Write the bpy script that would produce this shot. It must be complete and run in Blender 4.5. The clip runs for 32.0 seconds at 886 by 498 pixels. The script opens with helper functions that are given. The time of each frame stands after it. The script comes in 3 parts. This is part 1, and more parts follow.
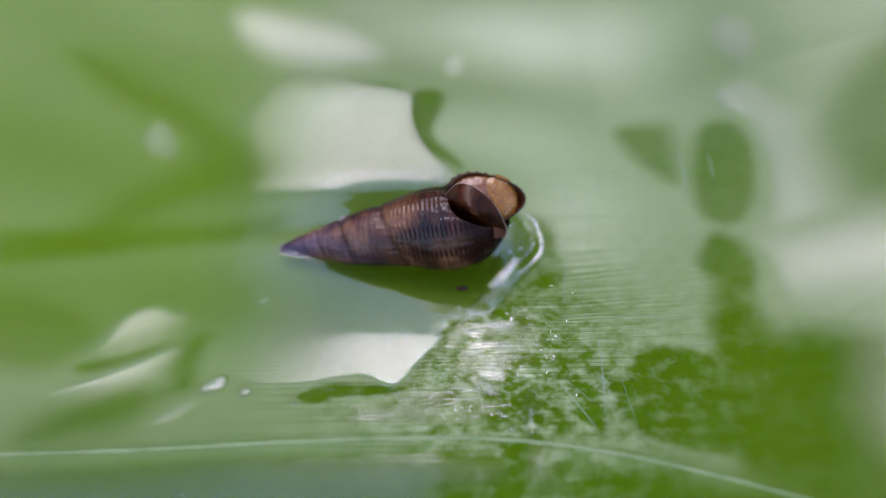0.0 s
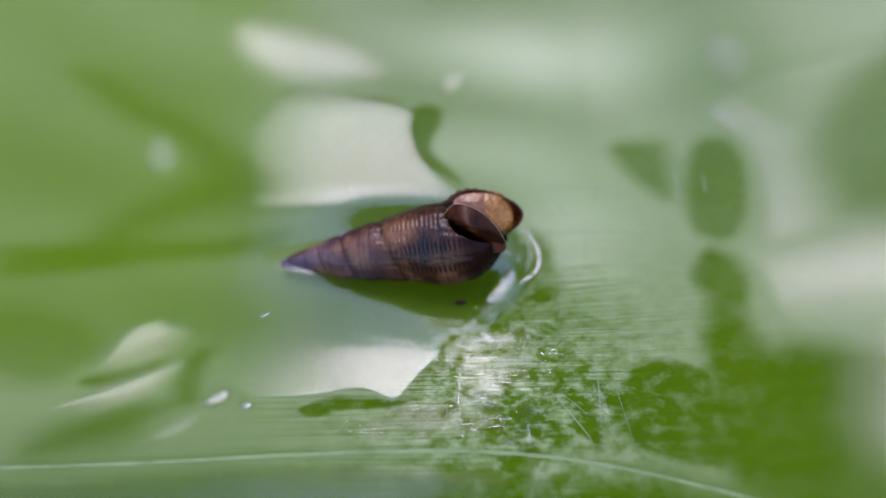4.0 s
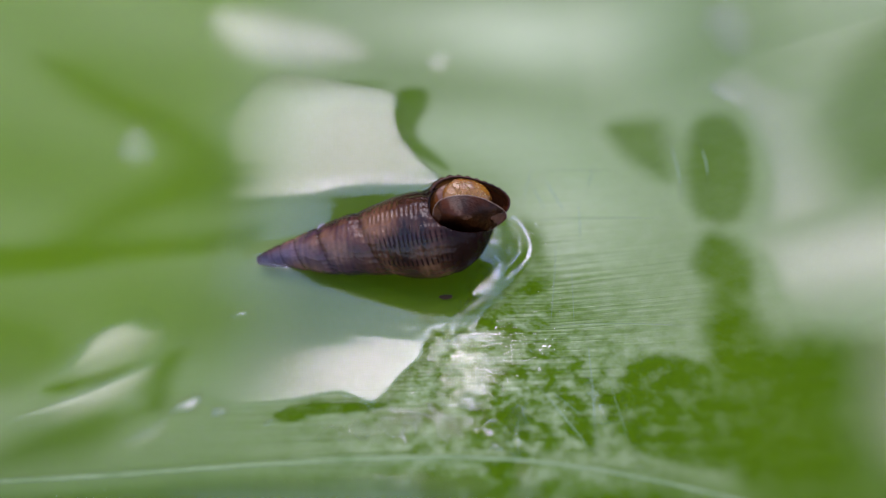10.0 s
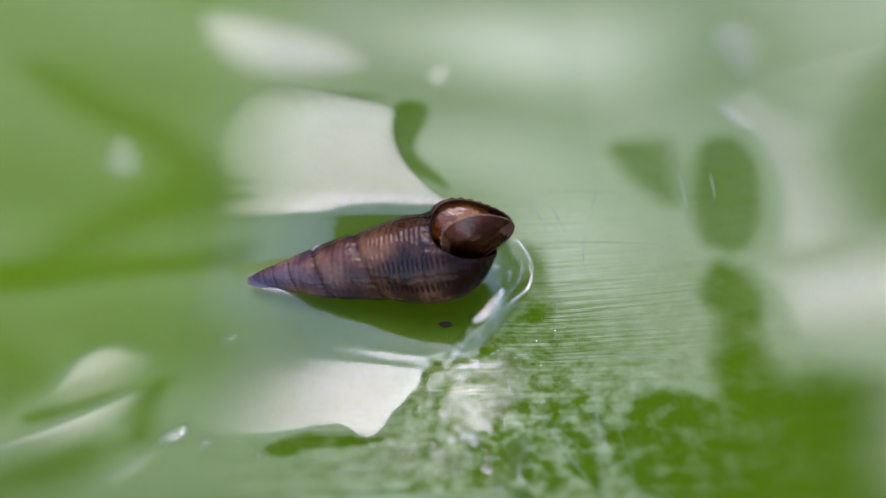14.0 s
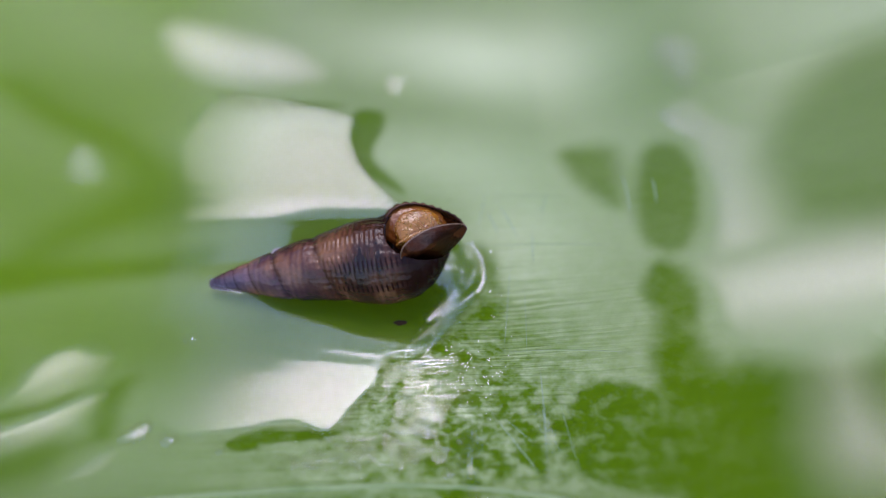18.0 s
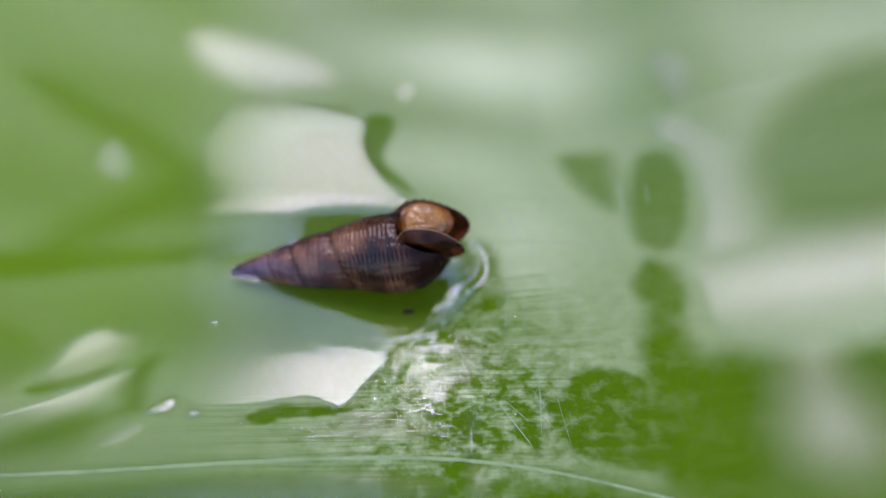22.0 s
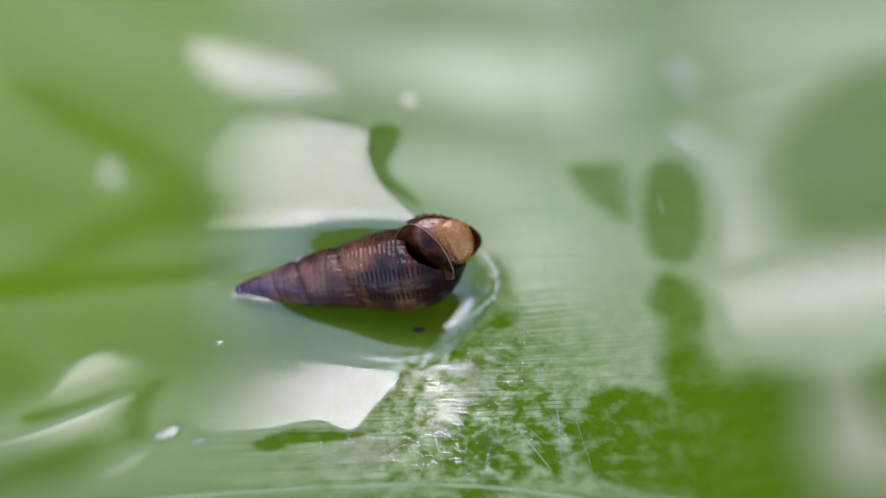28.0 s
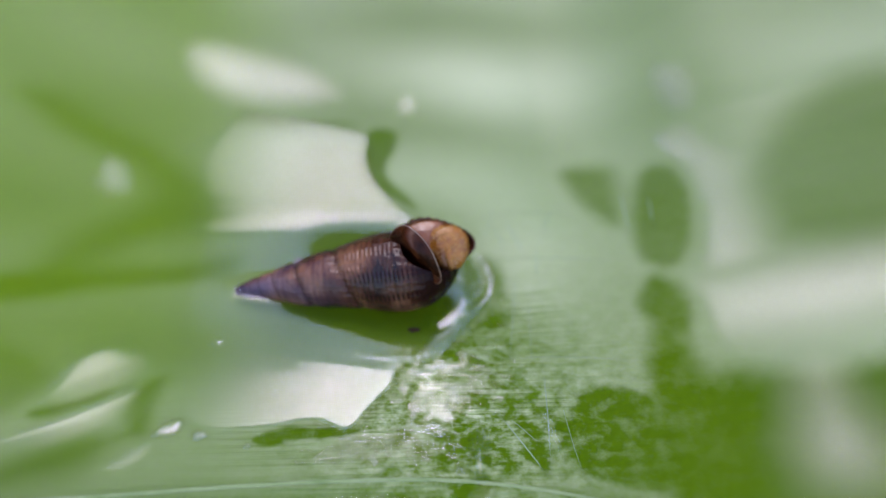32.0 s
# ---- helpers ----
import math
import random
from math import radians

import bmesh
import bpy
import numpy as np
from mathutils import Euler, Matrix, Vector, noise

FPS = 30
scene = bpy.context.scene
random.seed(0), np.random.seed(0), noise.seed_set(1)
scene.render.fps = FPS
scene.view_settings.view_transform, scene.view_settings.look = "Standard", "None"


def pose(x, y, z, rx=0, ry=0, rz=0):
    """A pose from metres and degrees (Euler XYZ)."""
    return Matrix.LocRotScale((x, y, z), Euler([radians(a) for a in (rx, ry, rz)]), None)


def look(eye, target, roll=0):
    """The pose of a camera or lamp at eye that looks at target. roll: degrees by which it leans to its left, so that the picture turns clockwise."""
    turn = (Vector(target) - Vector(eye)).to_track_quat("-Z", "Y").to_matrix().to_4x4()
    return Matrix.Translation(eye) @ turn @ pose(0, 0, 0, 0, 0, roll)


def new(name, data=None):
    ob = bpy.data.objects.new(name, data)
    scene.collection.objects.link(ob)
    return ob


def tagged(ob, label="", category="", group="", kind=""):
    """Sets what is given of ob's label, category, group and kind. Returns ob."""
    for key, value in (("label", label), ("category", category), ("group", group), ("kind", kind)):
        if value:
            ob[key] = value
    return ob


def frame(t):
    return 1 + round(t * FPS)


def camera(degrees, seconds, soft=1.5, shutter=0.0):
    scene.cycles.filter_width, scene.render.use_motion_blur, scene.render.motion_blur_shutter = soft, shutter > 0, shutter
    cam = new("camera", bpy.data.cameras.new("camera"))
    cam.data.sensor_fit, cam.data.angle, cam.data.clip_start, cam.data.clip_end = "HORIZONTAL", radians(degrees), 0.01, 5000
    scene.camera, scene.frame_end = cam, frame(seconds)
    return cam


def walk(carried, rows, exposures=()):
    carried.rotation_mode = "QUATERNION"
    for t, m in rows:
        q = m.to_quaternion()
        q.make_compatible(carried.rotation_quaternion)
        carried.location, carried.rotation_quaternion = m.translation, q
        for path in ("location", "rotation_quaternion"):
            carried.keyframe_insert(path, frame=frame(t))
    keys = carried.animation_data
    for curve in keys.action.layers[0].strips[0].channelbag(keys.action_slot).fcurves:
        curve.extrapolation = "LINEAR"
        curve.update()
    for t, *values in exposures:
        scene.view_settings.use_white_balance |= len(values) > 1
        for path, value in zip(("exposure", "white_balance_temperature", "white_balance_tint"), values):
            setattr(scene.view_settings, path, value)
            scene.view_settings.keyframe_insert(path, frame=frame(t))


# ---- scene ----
cam = camera(62.0, 32.0, soft=1.25)
cam.data.dof.use_dof, cam.data.dof.focus_distance, cam.data.dof.aperture_fstop = True, 0.0538, 11.0
MM = 0.001
# seconds, eye in millimetres, turn in degrees
PATH = [
    (0, 2.12, -40.35, 45.05, 42.07, 2.13, 0.64),
    (0.5, 2.10, -40.16, 45.53, 41.87, 2.10, 0.52),
    (1, 1.96, -40.27, 45.49, 42.00, 2.00, 0.52),
    (1.5, 2.05, -40.42, 45.38, 42.56, 2.01, 0.58),
    (2, 1.76, -40.21, 45.99, 42.26, 1.70, 0.33),
    (2.5, 1.81, -40.29, 46.00, 42.37, 1.78, 0.40),
    (3, 1.67, -40.32, 46.33, 42.31, 1.67, 0.35),
    (3.5, 1.85, -40.43, 46.26, 42.47, 1.80, 0.42),
    (5.5, 1.75, -40.76, 46.28, 42.77, 1.59, 0.40),
    (6, 1.92, -40.23, 45.69, 42.94, 1.69, 0.50),
    (6.5, 1.97, -39.79, 45.64, 43.00, 1.72, 0.53),
    (7, 2.32, -38.97, 44.98, 42.37, 1.86, 0.44),
    (7.5, 2.32, -38.98, 44.89, 42.37, 1.98, 0.51),
    (8, 2.30, -38.96, 44.87, 42.43, 1.85, 0.29),
    (8.5, 2.67, -38.95, 44.76, 42.50, 2.11, 0.27),
    (9, 3.05, -38.99, 45.27, 42.65, 1.76, -0.69),
    (9.5, 4.06, -39.01, 45.20, 42.47, 2.72, -0.57),
    (10, 4.13, -37.83, 43.98, 41.36, 3.50, 0.21),
    (10.5, 3.89, -38.08, 44.79, 41.54, 2.90, 0.12),
    (11, 3.31, -39.29, 47.23, 42.31, 0.78, -1.19),
    (11.5, 4.54, -40.71, 47.79, 43.25, 1.27, -2.20),
    (12, 4.65, -39.37, 45.76, 42.51, 1.54, -1.38),
    (12.5, 2.87, -36.88, 44.46, 41.78, 1.75, -0.59),
    (13, 2.99, -36.88, 45.03, 41.80, 1.45, -0.66),
    (13.5, 3.04, -35.39, 42.89, 41.85, 2.74, 0.72),
    (14, 2.90, -34.93, 43.85, 41.11, 1.91, 0.14),
    (14.5, 3.76, -36.62, 44.68, 41.24, 1.03, -1.32),
    (15, 4.96, -36.21, 44.07, 41.13, 1.87, -1.23),
    (15.5, 3.55, -36.31, 45.09, 41.66, 0.26, -2.10),
    (17.5, 3.58, -37.02, 45.47, 41.75, -0.05, -2.13),
    (18, 4.10, -36.99, 45.25, 41.81, 0.51, -1.81),
    (18.5, 4.15, -36.88, 45.96, 41.40, 0.27, -1.88),
    (19, 8.70, -41.48, 43.99, 43.04, 1.66, -1.42),
    (19.5, 9.23, -42.08, 43.33, 43.71, 1.73, -1.78),
    (20, 7.68, -42.17, 46.03, 43.00, 1.27, -0.49),
    (20.5, 7.39, -42.13, 46.76, 43.09, 1.19, -0.41),
    (21, 7.08, -42.05, 46.95, 42.95, 1.00, -0.49),
    (21.5, 6.34, -41.88, 46.73, 43.05, 0.81, -0.43),
    (22, 3.35, -40.79, 47.71, 42.54, -0.40, -1.06),
    (22.5, 3.04, -40.11, 47.01, 42.51, -0.12, -0.99),
    (23, 2.04, -39.63, 47.18, 42.25, -0.49, -1.30),
    (23.5, 1.53, -39.32, 47.17, 42.70, -0.56, -1.52),
    (24, 0.98, -38.83, 47.29, 42.46, -0.88, -1.86),
    (24.5, 1.71, -38.39, 46.94, 42.23, -0.67, -1.85),
    (25, 1.52, -38.20, 47.33, 41.95, -0.74, -1.96),
    (25.5, 1.54, -38.38, 47.00, 42.26, -0.80, -2.00),
    (27.5, 1.66, -38.43, 47.40, 42.38, -0.76, -1.85),
    (28, 1.91, -38.60, 47.12, 42.61, -0.49, -1.84),
    (28.5, 2.53, -38.58, 46.77, 42.68, -0.13, -1.77),
    (29, 2.62, -38.53, 46.98, 42.72, -0.18, -1.70),
    (29.5, 2.23, -38.46, 47.11, 42.66, -0.51, -1.93),
    (30, 1.74, -38.26, 47.37, 42.41, -0.79, -2.09),
    (30.5, 2.27, -38.45, 47.44, 42.50, -0.51, -1.83),
    (31, 3.28, -39.81, 47.68, 43.16, 0.10, -1.38),
    (31.5, 2.79, -39.48, 48.09, 42.53, -0.33, -1.61),
    (32, 2.31, -39.67, 48.45, 42.69, -0.64, -1.68),
]
walk(cam, [(t, pose(x * MM, y * MM, z * MM, rx, ry, rz)) for t, x, y, z, rx, ry, rz in PATH],
     [(t, stops, 6350, 15) for t, stops in ((0, 1.68), (9, 1.68), (13, 1.72), (18.4, 1.78), (19.2, 1.95), (20.2, 1.90), (22, 1.80), (32, 1.80))])

# ---- light: a bright, thinly clouded sky, brightest high ahead ----
SUN_UP, SUN_EAST, SUN_WIDE = 72.0, 0.0, 33.0
world = bpy.data.worlds.new("sky")
scene.world = world
world.use_nodes = True
wn = world.node_tree
sky = wn.nodes.new("ShaderNodeTexSky")
sky.sky_type, sky.sun_disc = "NISHITA", False
sky.sun_elevation, sky.sun_rotation = radians(SUN_UP), radians(SUN_EAST)
sky.air_density, sky.dust_density, sky.ozone_density = 1.1, 0.6, 1.3
wn.nodes["Background"].inputs["Strength"].default_value = 0.22
wn.links.new(sky.outputs[0], wn.nodes["Background"].inputs["Color"])
sun = new("sun", bpy.data.lights.new("sun", "SUN"))
sun.data.energy, sun.data.angle, sun.data.color = 1.0, radians(SUN_WIDE), (1.0, 0.885, 0.90)
up, east = radians(SUN_UP), radians(SUN_EAST)
sun.matrix_world = look((2 * math.cos(up) * math.sin(east), 2 * math.cos(up) * math.cos(east), 2 * math.sin(up)), (0, 0, 0))


# ---- materials ----
def shader(name):
    m = bpy.data.materials.new(name)
    m.use_nodes = True
    nodes, links = m.node_tree.nodes, m.node_tree.links
    return m, nodes, links, nodes["Principled BSDF"]


def node(nodes, kind, **values):
    n = nodes.new("ShaderNode" + kind)
    for key, value in values.items():
        n.inputs[key].default_value = value
    return n


def ramp(nodes, links, source, stops):
    n = nodes.new("ShaderNodeValToRGB")
    while len(n.color_ramp.elements) < len(stops):
        n.color_ramp.elements.new(0.5)
    for e, (at, colour) in zip(n.color_ramp.elements, stops):
        e.position, e.color = at, (*colour, 1)
    links.new(source, n.inputs[0])
    return n.outputs[0]


def noise_of(nodes, links, scale, detail=4.0, stretch=(1, 1, 1), rough=0.55):
    co = nodes.new("ShaderNodeTexCoord")
    mp = node(nodes, "Mapping")
    mp.inputs["Scale"].default_value = stretch
    tx = node(nodes, "TexNoise", Scale=scale, Detail=detail, Roughness=rough)
    links.new(co.outputs["Object"], mp.inputs[0])
    links.new(mp.outputs[0], tx.inputs["Vector"])
    return tx.outputs["Fac"]


def bumped(nodes, links, bsdf, sources, distance):
    last = None
    for source, strength in sources:
        b = node(nodes, "Bump", Strength=strength, Distance=distance)
        links.new(source, b.inputs["Height"])
        if last:
            links.new(last, b.inputs["Normal"])
        last = b.outputs[0]
    links.new(last, bsdf.inputs["Normal"])


def math_of(nodes, links, op, a, b):
    n = nodes.new("ShaderNodeMath")
    n.operation = op
    for i, v in enumerate((a, b)):
        if isinstance(v, (int, float)):
            n.inputs[i].default_value = v
        else:
            links.new(v, n.inputs[i])
    return n.outputs[0]


def blend(nodes, links, fac, a, b, mode="MIX"):
    n = nodes.new("ShaderNodeMix")
    n.data_type, n.blend_type = "RGBA", mode
    for socket, v in ((n.inputs[0], fac), (n.inputs[6], a), (n.inputs[7], b)):
        if isinstance(v, (int, float)):
            socket.default_value = v
        elif isinstance(v, tuple):
            socket.default_value = (*v, 1)
        else:
            links.new(v, socket)
    return n.outputs[2]


def leaf_material():
    m, nodes, links, bsdf = shader("banana_leaf_skin")
    sheen = nodes.new("ShaderNodeAttribute")
    sheen.attribute_name = "sheen"
    sheen = sheen.outputs["Fac"]
    mottle = nodes.new("ShaderNodeAttribute")
    mottle.attribute_name = "mottle"
    broad = noise_of(nodes, links, 60, 3)
    fine = noise_of(nodes, links, 420, 5, (0.25, 1, 0))
    lines = noise_of(nodes, links, 3300, 2, (0.035, 1, 0), 0.45)
    lines = ramp(nodes, links, lines, [(0.36, (0, 0, 0)), (0.64, (1, 1, 1))])
    clear = nodes.new("ShaderNodeAttribute")
    clear.attribute_name = "relief"
    lines = math_of(nodes, links, "ADD", math_of(nodes, links, "MULTIPLY", math_of(nodes, links, "SUBTRACT", lines, 0.5), clear.outputs["Fac"]), 0.5)
    flecks = noise_of(nodes, links, 2600, 2)
    blots = noise_of(nodes, links, 900, 7, (0.8, 1, 1), 0.72)
    uneven = math_of(nodes, links, "MULTIPLY", math_of(nodes, links, "SUBTRACT", blots, 0.5), mottle.outputs["Fac"])
    sheen = math_of(nodes, links, "ADD", sheen, math_of(nodes, links, "MULTIPLY", uneven, 9.0))
    sheen = math_of(nodes, links, "ADD", sheen, math_of(nodes, links, "MULTIPLY", math_of(nodes, links, "SUBTRACT", fine, 0.5), 0.18))
    sheen = math_of(nodes, links, "MINIMUM", math_of(nodes, links, "MAXIMUM", sheen, 0.0), 1.9)
    green = ramp(nodes, links, broad, [(0.3, (0.019, 0.042, 0.001)), (0.7, (0.030, 0.054, 0.0015))])
    green = blend(nodes, links, math_of(nodes, links, "MULTIPLY", lines, 0.3), green, (0.042, 0.080, 0.006))
    # Sky sheen painted in: one mask raises both gloss and pale colour.
    with_sheen = blend(nodes, links, math_of(nodes, links, "MULTIPLY", sheen, 0.38), green, (0.088, 0.132, 0.026))
    links.new(with_sheen, bsdf.inputs["Base Color"])
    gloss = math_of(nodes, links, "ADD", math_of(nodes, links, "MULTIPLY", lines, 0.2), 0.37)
    links.new(math_of(nodes, links, "MULTIPLY", math_of(nodes, links, "MULTIPLY", gloss, sheen), 1.05), bsdf.inputs["Specular IOR Level"])
    links.new(math_of(nodes, links, "ADD", math_of(nodes, links, "MULTIPLY", flecks, 0.2), 0.38), bsdf.inputs["Roughness"])
    bumped(nodes, links, bsdf, [(lines, 0.32), (fine, 0.3)], 0.00012)
    through_light = node(nodes, "BsdfTranslucent")
    through_light.inputs["Color"].default_value = (0.35, 0.50, 0.02, 1)
    mix = nodes.new("ShaderNodeMixShader")
    translucency = nodes.new("ShaderNodeAttribute")
    translucency.attribute_name = "translucency"
    links.new(translucency.outputs["Fac"], mix.inputs[0])
    links.new(bsdf.outputs[0], mix.inputs[1])
    links.new(through_light.outputs[0], mix.inputs[2])
    links.new(mix.outputs[0], nodes["Material Output"].inputs[0])
    return m


def leaf_back_material():
    m = bpy.data.materials.new("leaf_underside")
    m.use_nodes = True
    nodes, links = m.node_tree.nodes, m.node_tree.links
    nodes.remove(nodes["Principled BSDF"])
    pale, glow, mix = node(nodes, "BsdfDiffuse"), node(nodes, "BsdfTranslucent"), nodes.new("ShaderNodeMixShader")
    links.new(ramp(nodes, links, noise_of(nodes, links, 300, 4, (0.1, 1, 1)), [(0.3, (0.10, 0.17, 0.05)), (0.7, (0.15, 0.23, 0.08))]), pale.inputs[0])
    glow.inputs[0].default_value = (0.72, 0.90, 0.35, 1)
    mix.inputs[0].default_value = 0.8
    links.new(pale.outputs[0], mix.inputs[1])
    links.new(glow.outputs[0], mix.inputs[2])
    links.new(mix.outputs[0], nodes["Material Output"].inputs[0])
    return m


def water_material(name, rough=0.02, patchy=False, ior=1.42):
    m = bpy.data.materials.new(name)
    m.use_nodes = True
    nodes, links = m.node_tree.nodes, m.node_tree.links
    nodes.remove(nodes["Principled BSDF"])
    clear = nodes.new("ShaderNodeBsdfTransparent")
    clear.inputs[0].default_value = (0.98, 0.99, 0.985, 1)
    gloss = node(nodes, "BsdfGlossy", Roughness=rough)
    fres = node(nodes, "Fresnel", IOR=ior)
    mix = nodes.new("ShaderNodeMixShader")
    ripple = noise_of(nodes, links, 350, 3, (0.5, 1, 1))
    b = node(nodes, "Bump", Strength=0.015, Distance=0.0003)
    links.new(ripple, b.inputs["Height"])
    links.new(b.outputs[0], gloss.inputs["Normal"])
    links.new(b.outputs[0], fres.inputs["Normal"])
    share = fres.outputs[0]
    if patchy:
        # Painted mask that fades the reflection where less sky should show.
        mirror_mask = nodes.new("ShaderNodeAttribute")
        mirror_mask.attribute_name = "mirror_mask"
        share = math_of(nodes, links, "MULTIPLY", share, mirror_mask.outputs["Fac"])
        haze = nodes.new("ShaderNodeAttribute")
        haze.attribute_name = "haze"
        links.new(math_of(nodes, links, "ADD", math_of(nodes, links, "MULTIPLY", haze.outputs["Fac"], 0.22), rough), gloss.inputs["Roughness"])
    links.new(share, mix.inputs[0])
    links.new(clear.outputs[0], mix.inputs[1])
    links.new(gloss.outputs[0], mix.inputs[2])
    links.new(mix.outputs[0], nodes["Material Output"].inputs[0])
    return m


def shell_material():
    m, nodes, links, bsdf = shader("snail_shell")
    dark_tone = nodes.new("ShaderNodeAttribute")
    dark_tone.attribute_name = "dark_tone"
    sky_tint = nodes.new("ShaderNodeAttribute")
    sky_tint.attribute_name = "sky_tint"
    broad = noise_of(nodes, links, 260, 4)
    fine = noise_of(nodes, links, 1800, 4)
    streak = nodes.new("ShaderNodeAttribute")
    streak.attribute_name = "streak"
    streak = streak.outputs["Fac"]
    tone = math_of(nodes, links, "ADD", math_of(nodes, links, "MULTIPLY", broad, 0.88), math_of(nodes, links, "MULTIPLY", streak, 0.12))
    horn = ramp(nodes, links, tone, [(0.36, (0.008, 0.0020, 0.0012)), (0.5, (0.042, 0.0132, 0.0060)), (0.70, (0.155, 0.066, 0.031))])
    # Lilac reflection of the sky, painted into the shell colour.
    horn = blend(nodes, links, sky_tint.outputs["Fac"], horn, (0.034, 0.026, 0.050))
    horn = blend(nodes, links, math_of(nodes, links, "MULTIPLY", dark_tone.outputs["Fac"], 0.96), horn, (0.006, 0.0016, 0.0014))
    links.new(horn, bsdf.inputs["Base Color"])
    links.new(math_of(nodes, links, "ADD", math_of(nodes, links, "MULTIPLY", fine, 0.22), 0.06), bsdf.inputs["Roughness"])
    bsdf.inputs["Coat Weight"].default_value, bsdf.inputs["Coat Roughness"].default_value = 0.0, 0.06
    links.new(math_of(nodes, links, "SUBTRACT", 0.20, math_of(nodes, links, "MULTIPLY", dark_tone.outputs["Fac"], 0.15)), bsdf.inputs["Specular IOR Level"])
    bumped(nodes, links, bsdf, [(streak, 0.35), (fine, 0.8), (broad, 0.6)], 0.00016)
    return m


def flesh_material(name, stops, grain, rough=0.32, coat=0.5, granules=False, spec=0.24, rugged=1.0):
    m, nodes, links, bsdf = shader(name)
    broad = noise_of(nodes, links, 420, 3)
    spots = noise_of(nodes, links, 3200, 2)
    base = ramp(nodes, links, broad, stops)
    base = blend(nodes, links, math_of(nodes, links, "MULTIPLY", spots, grain), base, (0.03, 0.012, 0.006))
    relief = [(spots, 0.5 * rugged), (broad, 0.35 * rugged)]
    if granules:
        co = nodes.new("ShaderNodeTexCoord")
        cell = node(nodes, "TexVoronoi", Scale=5200.0, Randomness=1.0)
        links.new(co.outputs["Object"], cell.inputs["Vector"])
        dot = ramp(nodes, links, cell.outputs["Distance"], [(0.22, (1, 1, 1)), (0.36, (0, 0, 0))])
        base = blend(nodes, links, math_of(nodes, links, "MULTIPLY", math_of(nodes, links, "MULTIPLY", dot, spots), 0.75), base, (0.50, 0.33, 0.10))
        relief.append((dot, 0.9))
    links.new(base, bsdf.inputs["Base Color"])
    bsdf.inputs["Roughness"].default_value, bsdf.inputs["Specular IOR Level"].default_value = rough, spec
    bsdf.inputs["Coat Weight"].default_value, bsdf.inputs["Coat Roughness"].default_value = coat, 0.15
    bumped(nodes, links, bsdf, relief, 0.00016)
    return m


def plain_material(name, stops, scale, rough=0.8):
    m, nodes, links, bsdf = shader(name)
    links.new(ramp(nodes, links, noise_of(nodes, links, scale, 6), stops), bsdf.inputs["Base Color"])
    bsdf.inputs["Roughness"].default_value = rough
    return m


LEAF = leaf_material()
LEAF_BACK = leaf_back_material()
WATER = water_material("water")
PUDDLE = water_material("puddle_water", 0.012, True, 1.52)
FILM = water_material("rippled_water", 0.22, True)
SHELL = shell_material()
LINING = flesh_material("shell_lining", [(0.3, (0.045, 0.010, 0.003)), (0.7, (0.11, 0.032, 0.007))], 0.3, 0.25)
MANTLE = flesh_material("mantle_skin", [(0.3, (0.09, 0.021, 0.002)), (0.7, (0.18, 0.055, 0.008))], 0.4, 0.16, 0.0, spec=0.36)
FOOT = flesh_material("foot_skin", [(0.32, (0.24, 0.092, 0.008)), (0.5, (0.17, 0.057, 0.005)), (0.68, (0.08, 0.027, 0.008))], 0.3, 0.17, 0.0, True, 0.36)
HORN = flesh_material("operculum_horn", [(0.35, (0.009, 0.0025, 0.0012)), (0.65, (0.060, 0.014, 0.003))], 0.1, 0.34, 0.0, spec=0.13, rugged=0.9)
EDGE = plain_material("pale_horn", [(0.3, (0.06, 0.025, 0.012)), (0.7, (0.17, 0.09, 0.05))], 1500, 0.4)
VEIN = plain_material("leaf_vein", [(0.3, (0.075, 0.11, 0.03)), (0.7, (0.12, 0.15, 0.06))], 500, 0.9)
SCAR = plain_material("leaf_scratch", [(0.3, (0.085, 0.125, 0.045)), (0.7, (0.13, 0.175, 0.08))], 900, 0.8)
GRIT = plain_material("pale_grit", [(0.3, (0.14, 0.11, 0.10)), (0.7, (0.26, 0.22, 0.20))], 1500, 0.7)
SPECK = plain_material("brown_speck", [(0.3, (0.022, 0.010, 0.002)), (0.7, (0.04, 0.018, 0.003))], 1500, 0.95)
UNSEEN_HEDGE = plain_material("unseen_hedge_leaves", [(0.3, (0.008, 0.018, 0.004)), (0.7, (0.04, 0.075, 0.02))], 9, 0.7)
BOUNCE_GROUND = plain_material("pale_bounce_ground", [(0.3, (0.28, 0.25, 0.20)), (0.7, (0.42, 0.38, 0.32))], 6, 0.95)


# ---- mesh tools (all in millimetres) ----
def mesh_of(name, verts, faces, material, smooth=True, attributes=()):
    me = bpy.data.meshes.new(name)
    me.from_pydata((np.asarray(verts, float) * MM).tolist(), [], [tuple(int(i) for i in f) for f in faces])
    if smooth:
        me.polygons.foreach_set("use_smooth", [True] * len(me.polygons))
    me.materials.append(material)
    for key, values in attributes:
        a = me.attributes.new(key, "FLOAT", "POINT")
        a.data.foreach_set("value", np.asarray(values, float).ravel())
    me.update()
    return me


def part(name, mesh, parent, label=""):
    ob = new(name, mesh)
    ob.parent = parent
    return tagged(ob, label)


def grid_faces(rows, cols, wrap=False):
    i, j = np.meshgrid(np.arange(rows - 1), np.arange(cols if wrap else cols - 1), indexing="ij")
    k = (j + 1) % cols
    return np.stack([i * cols + j, i * cols + k, (i + 1) * cols + k, (i + 1) * cols + j], -1).reshape(-1, 4)


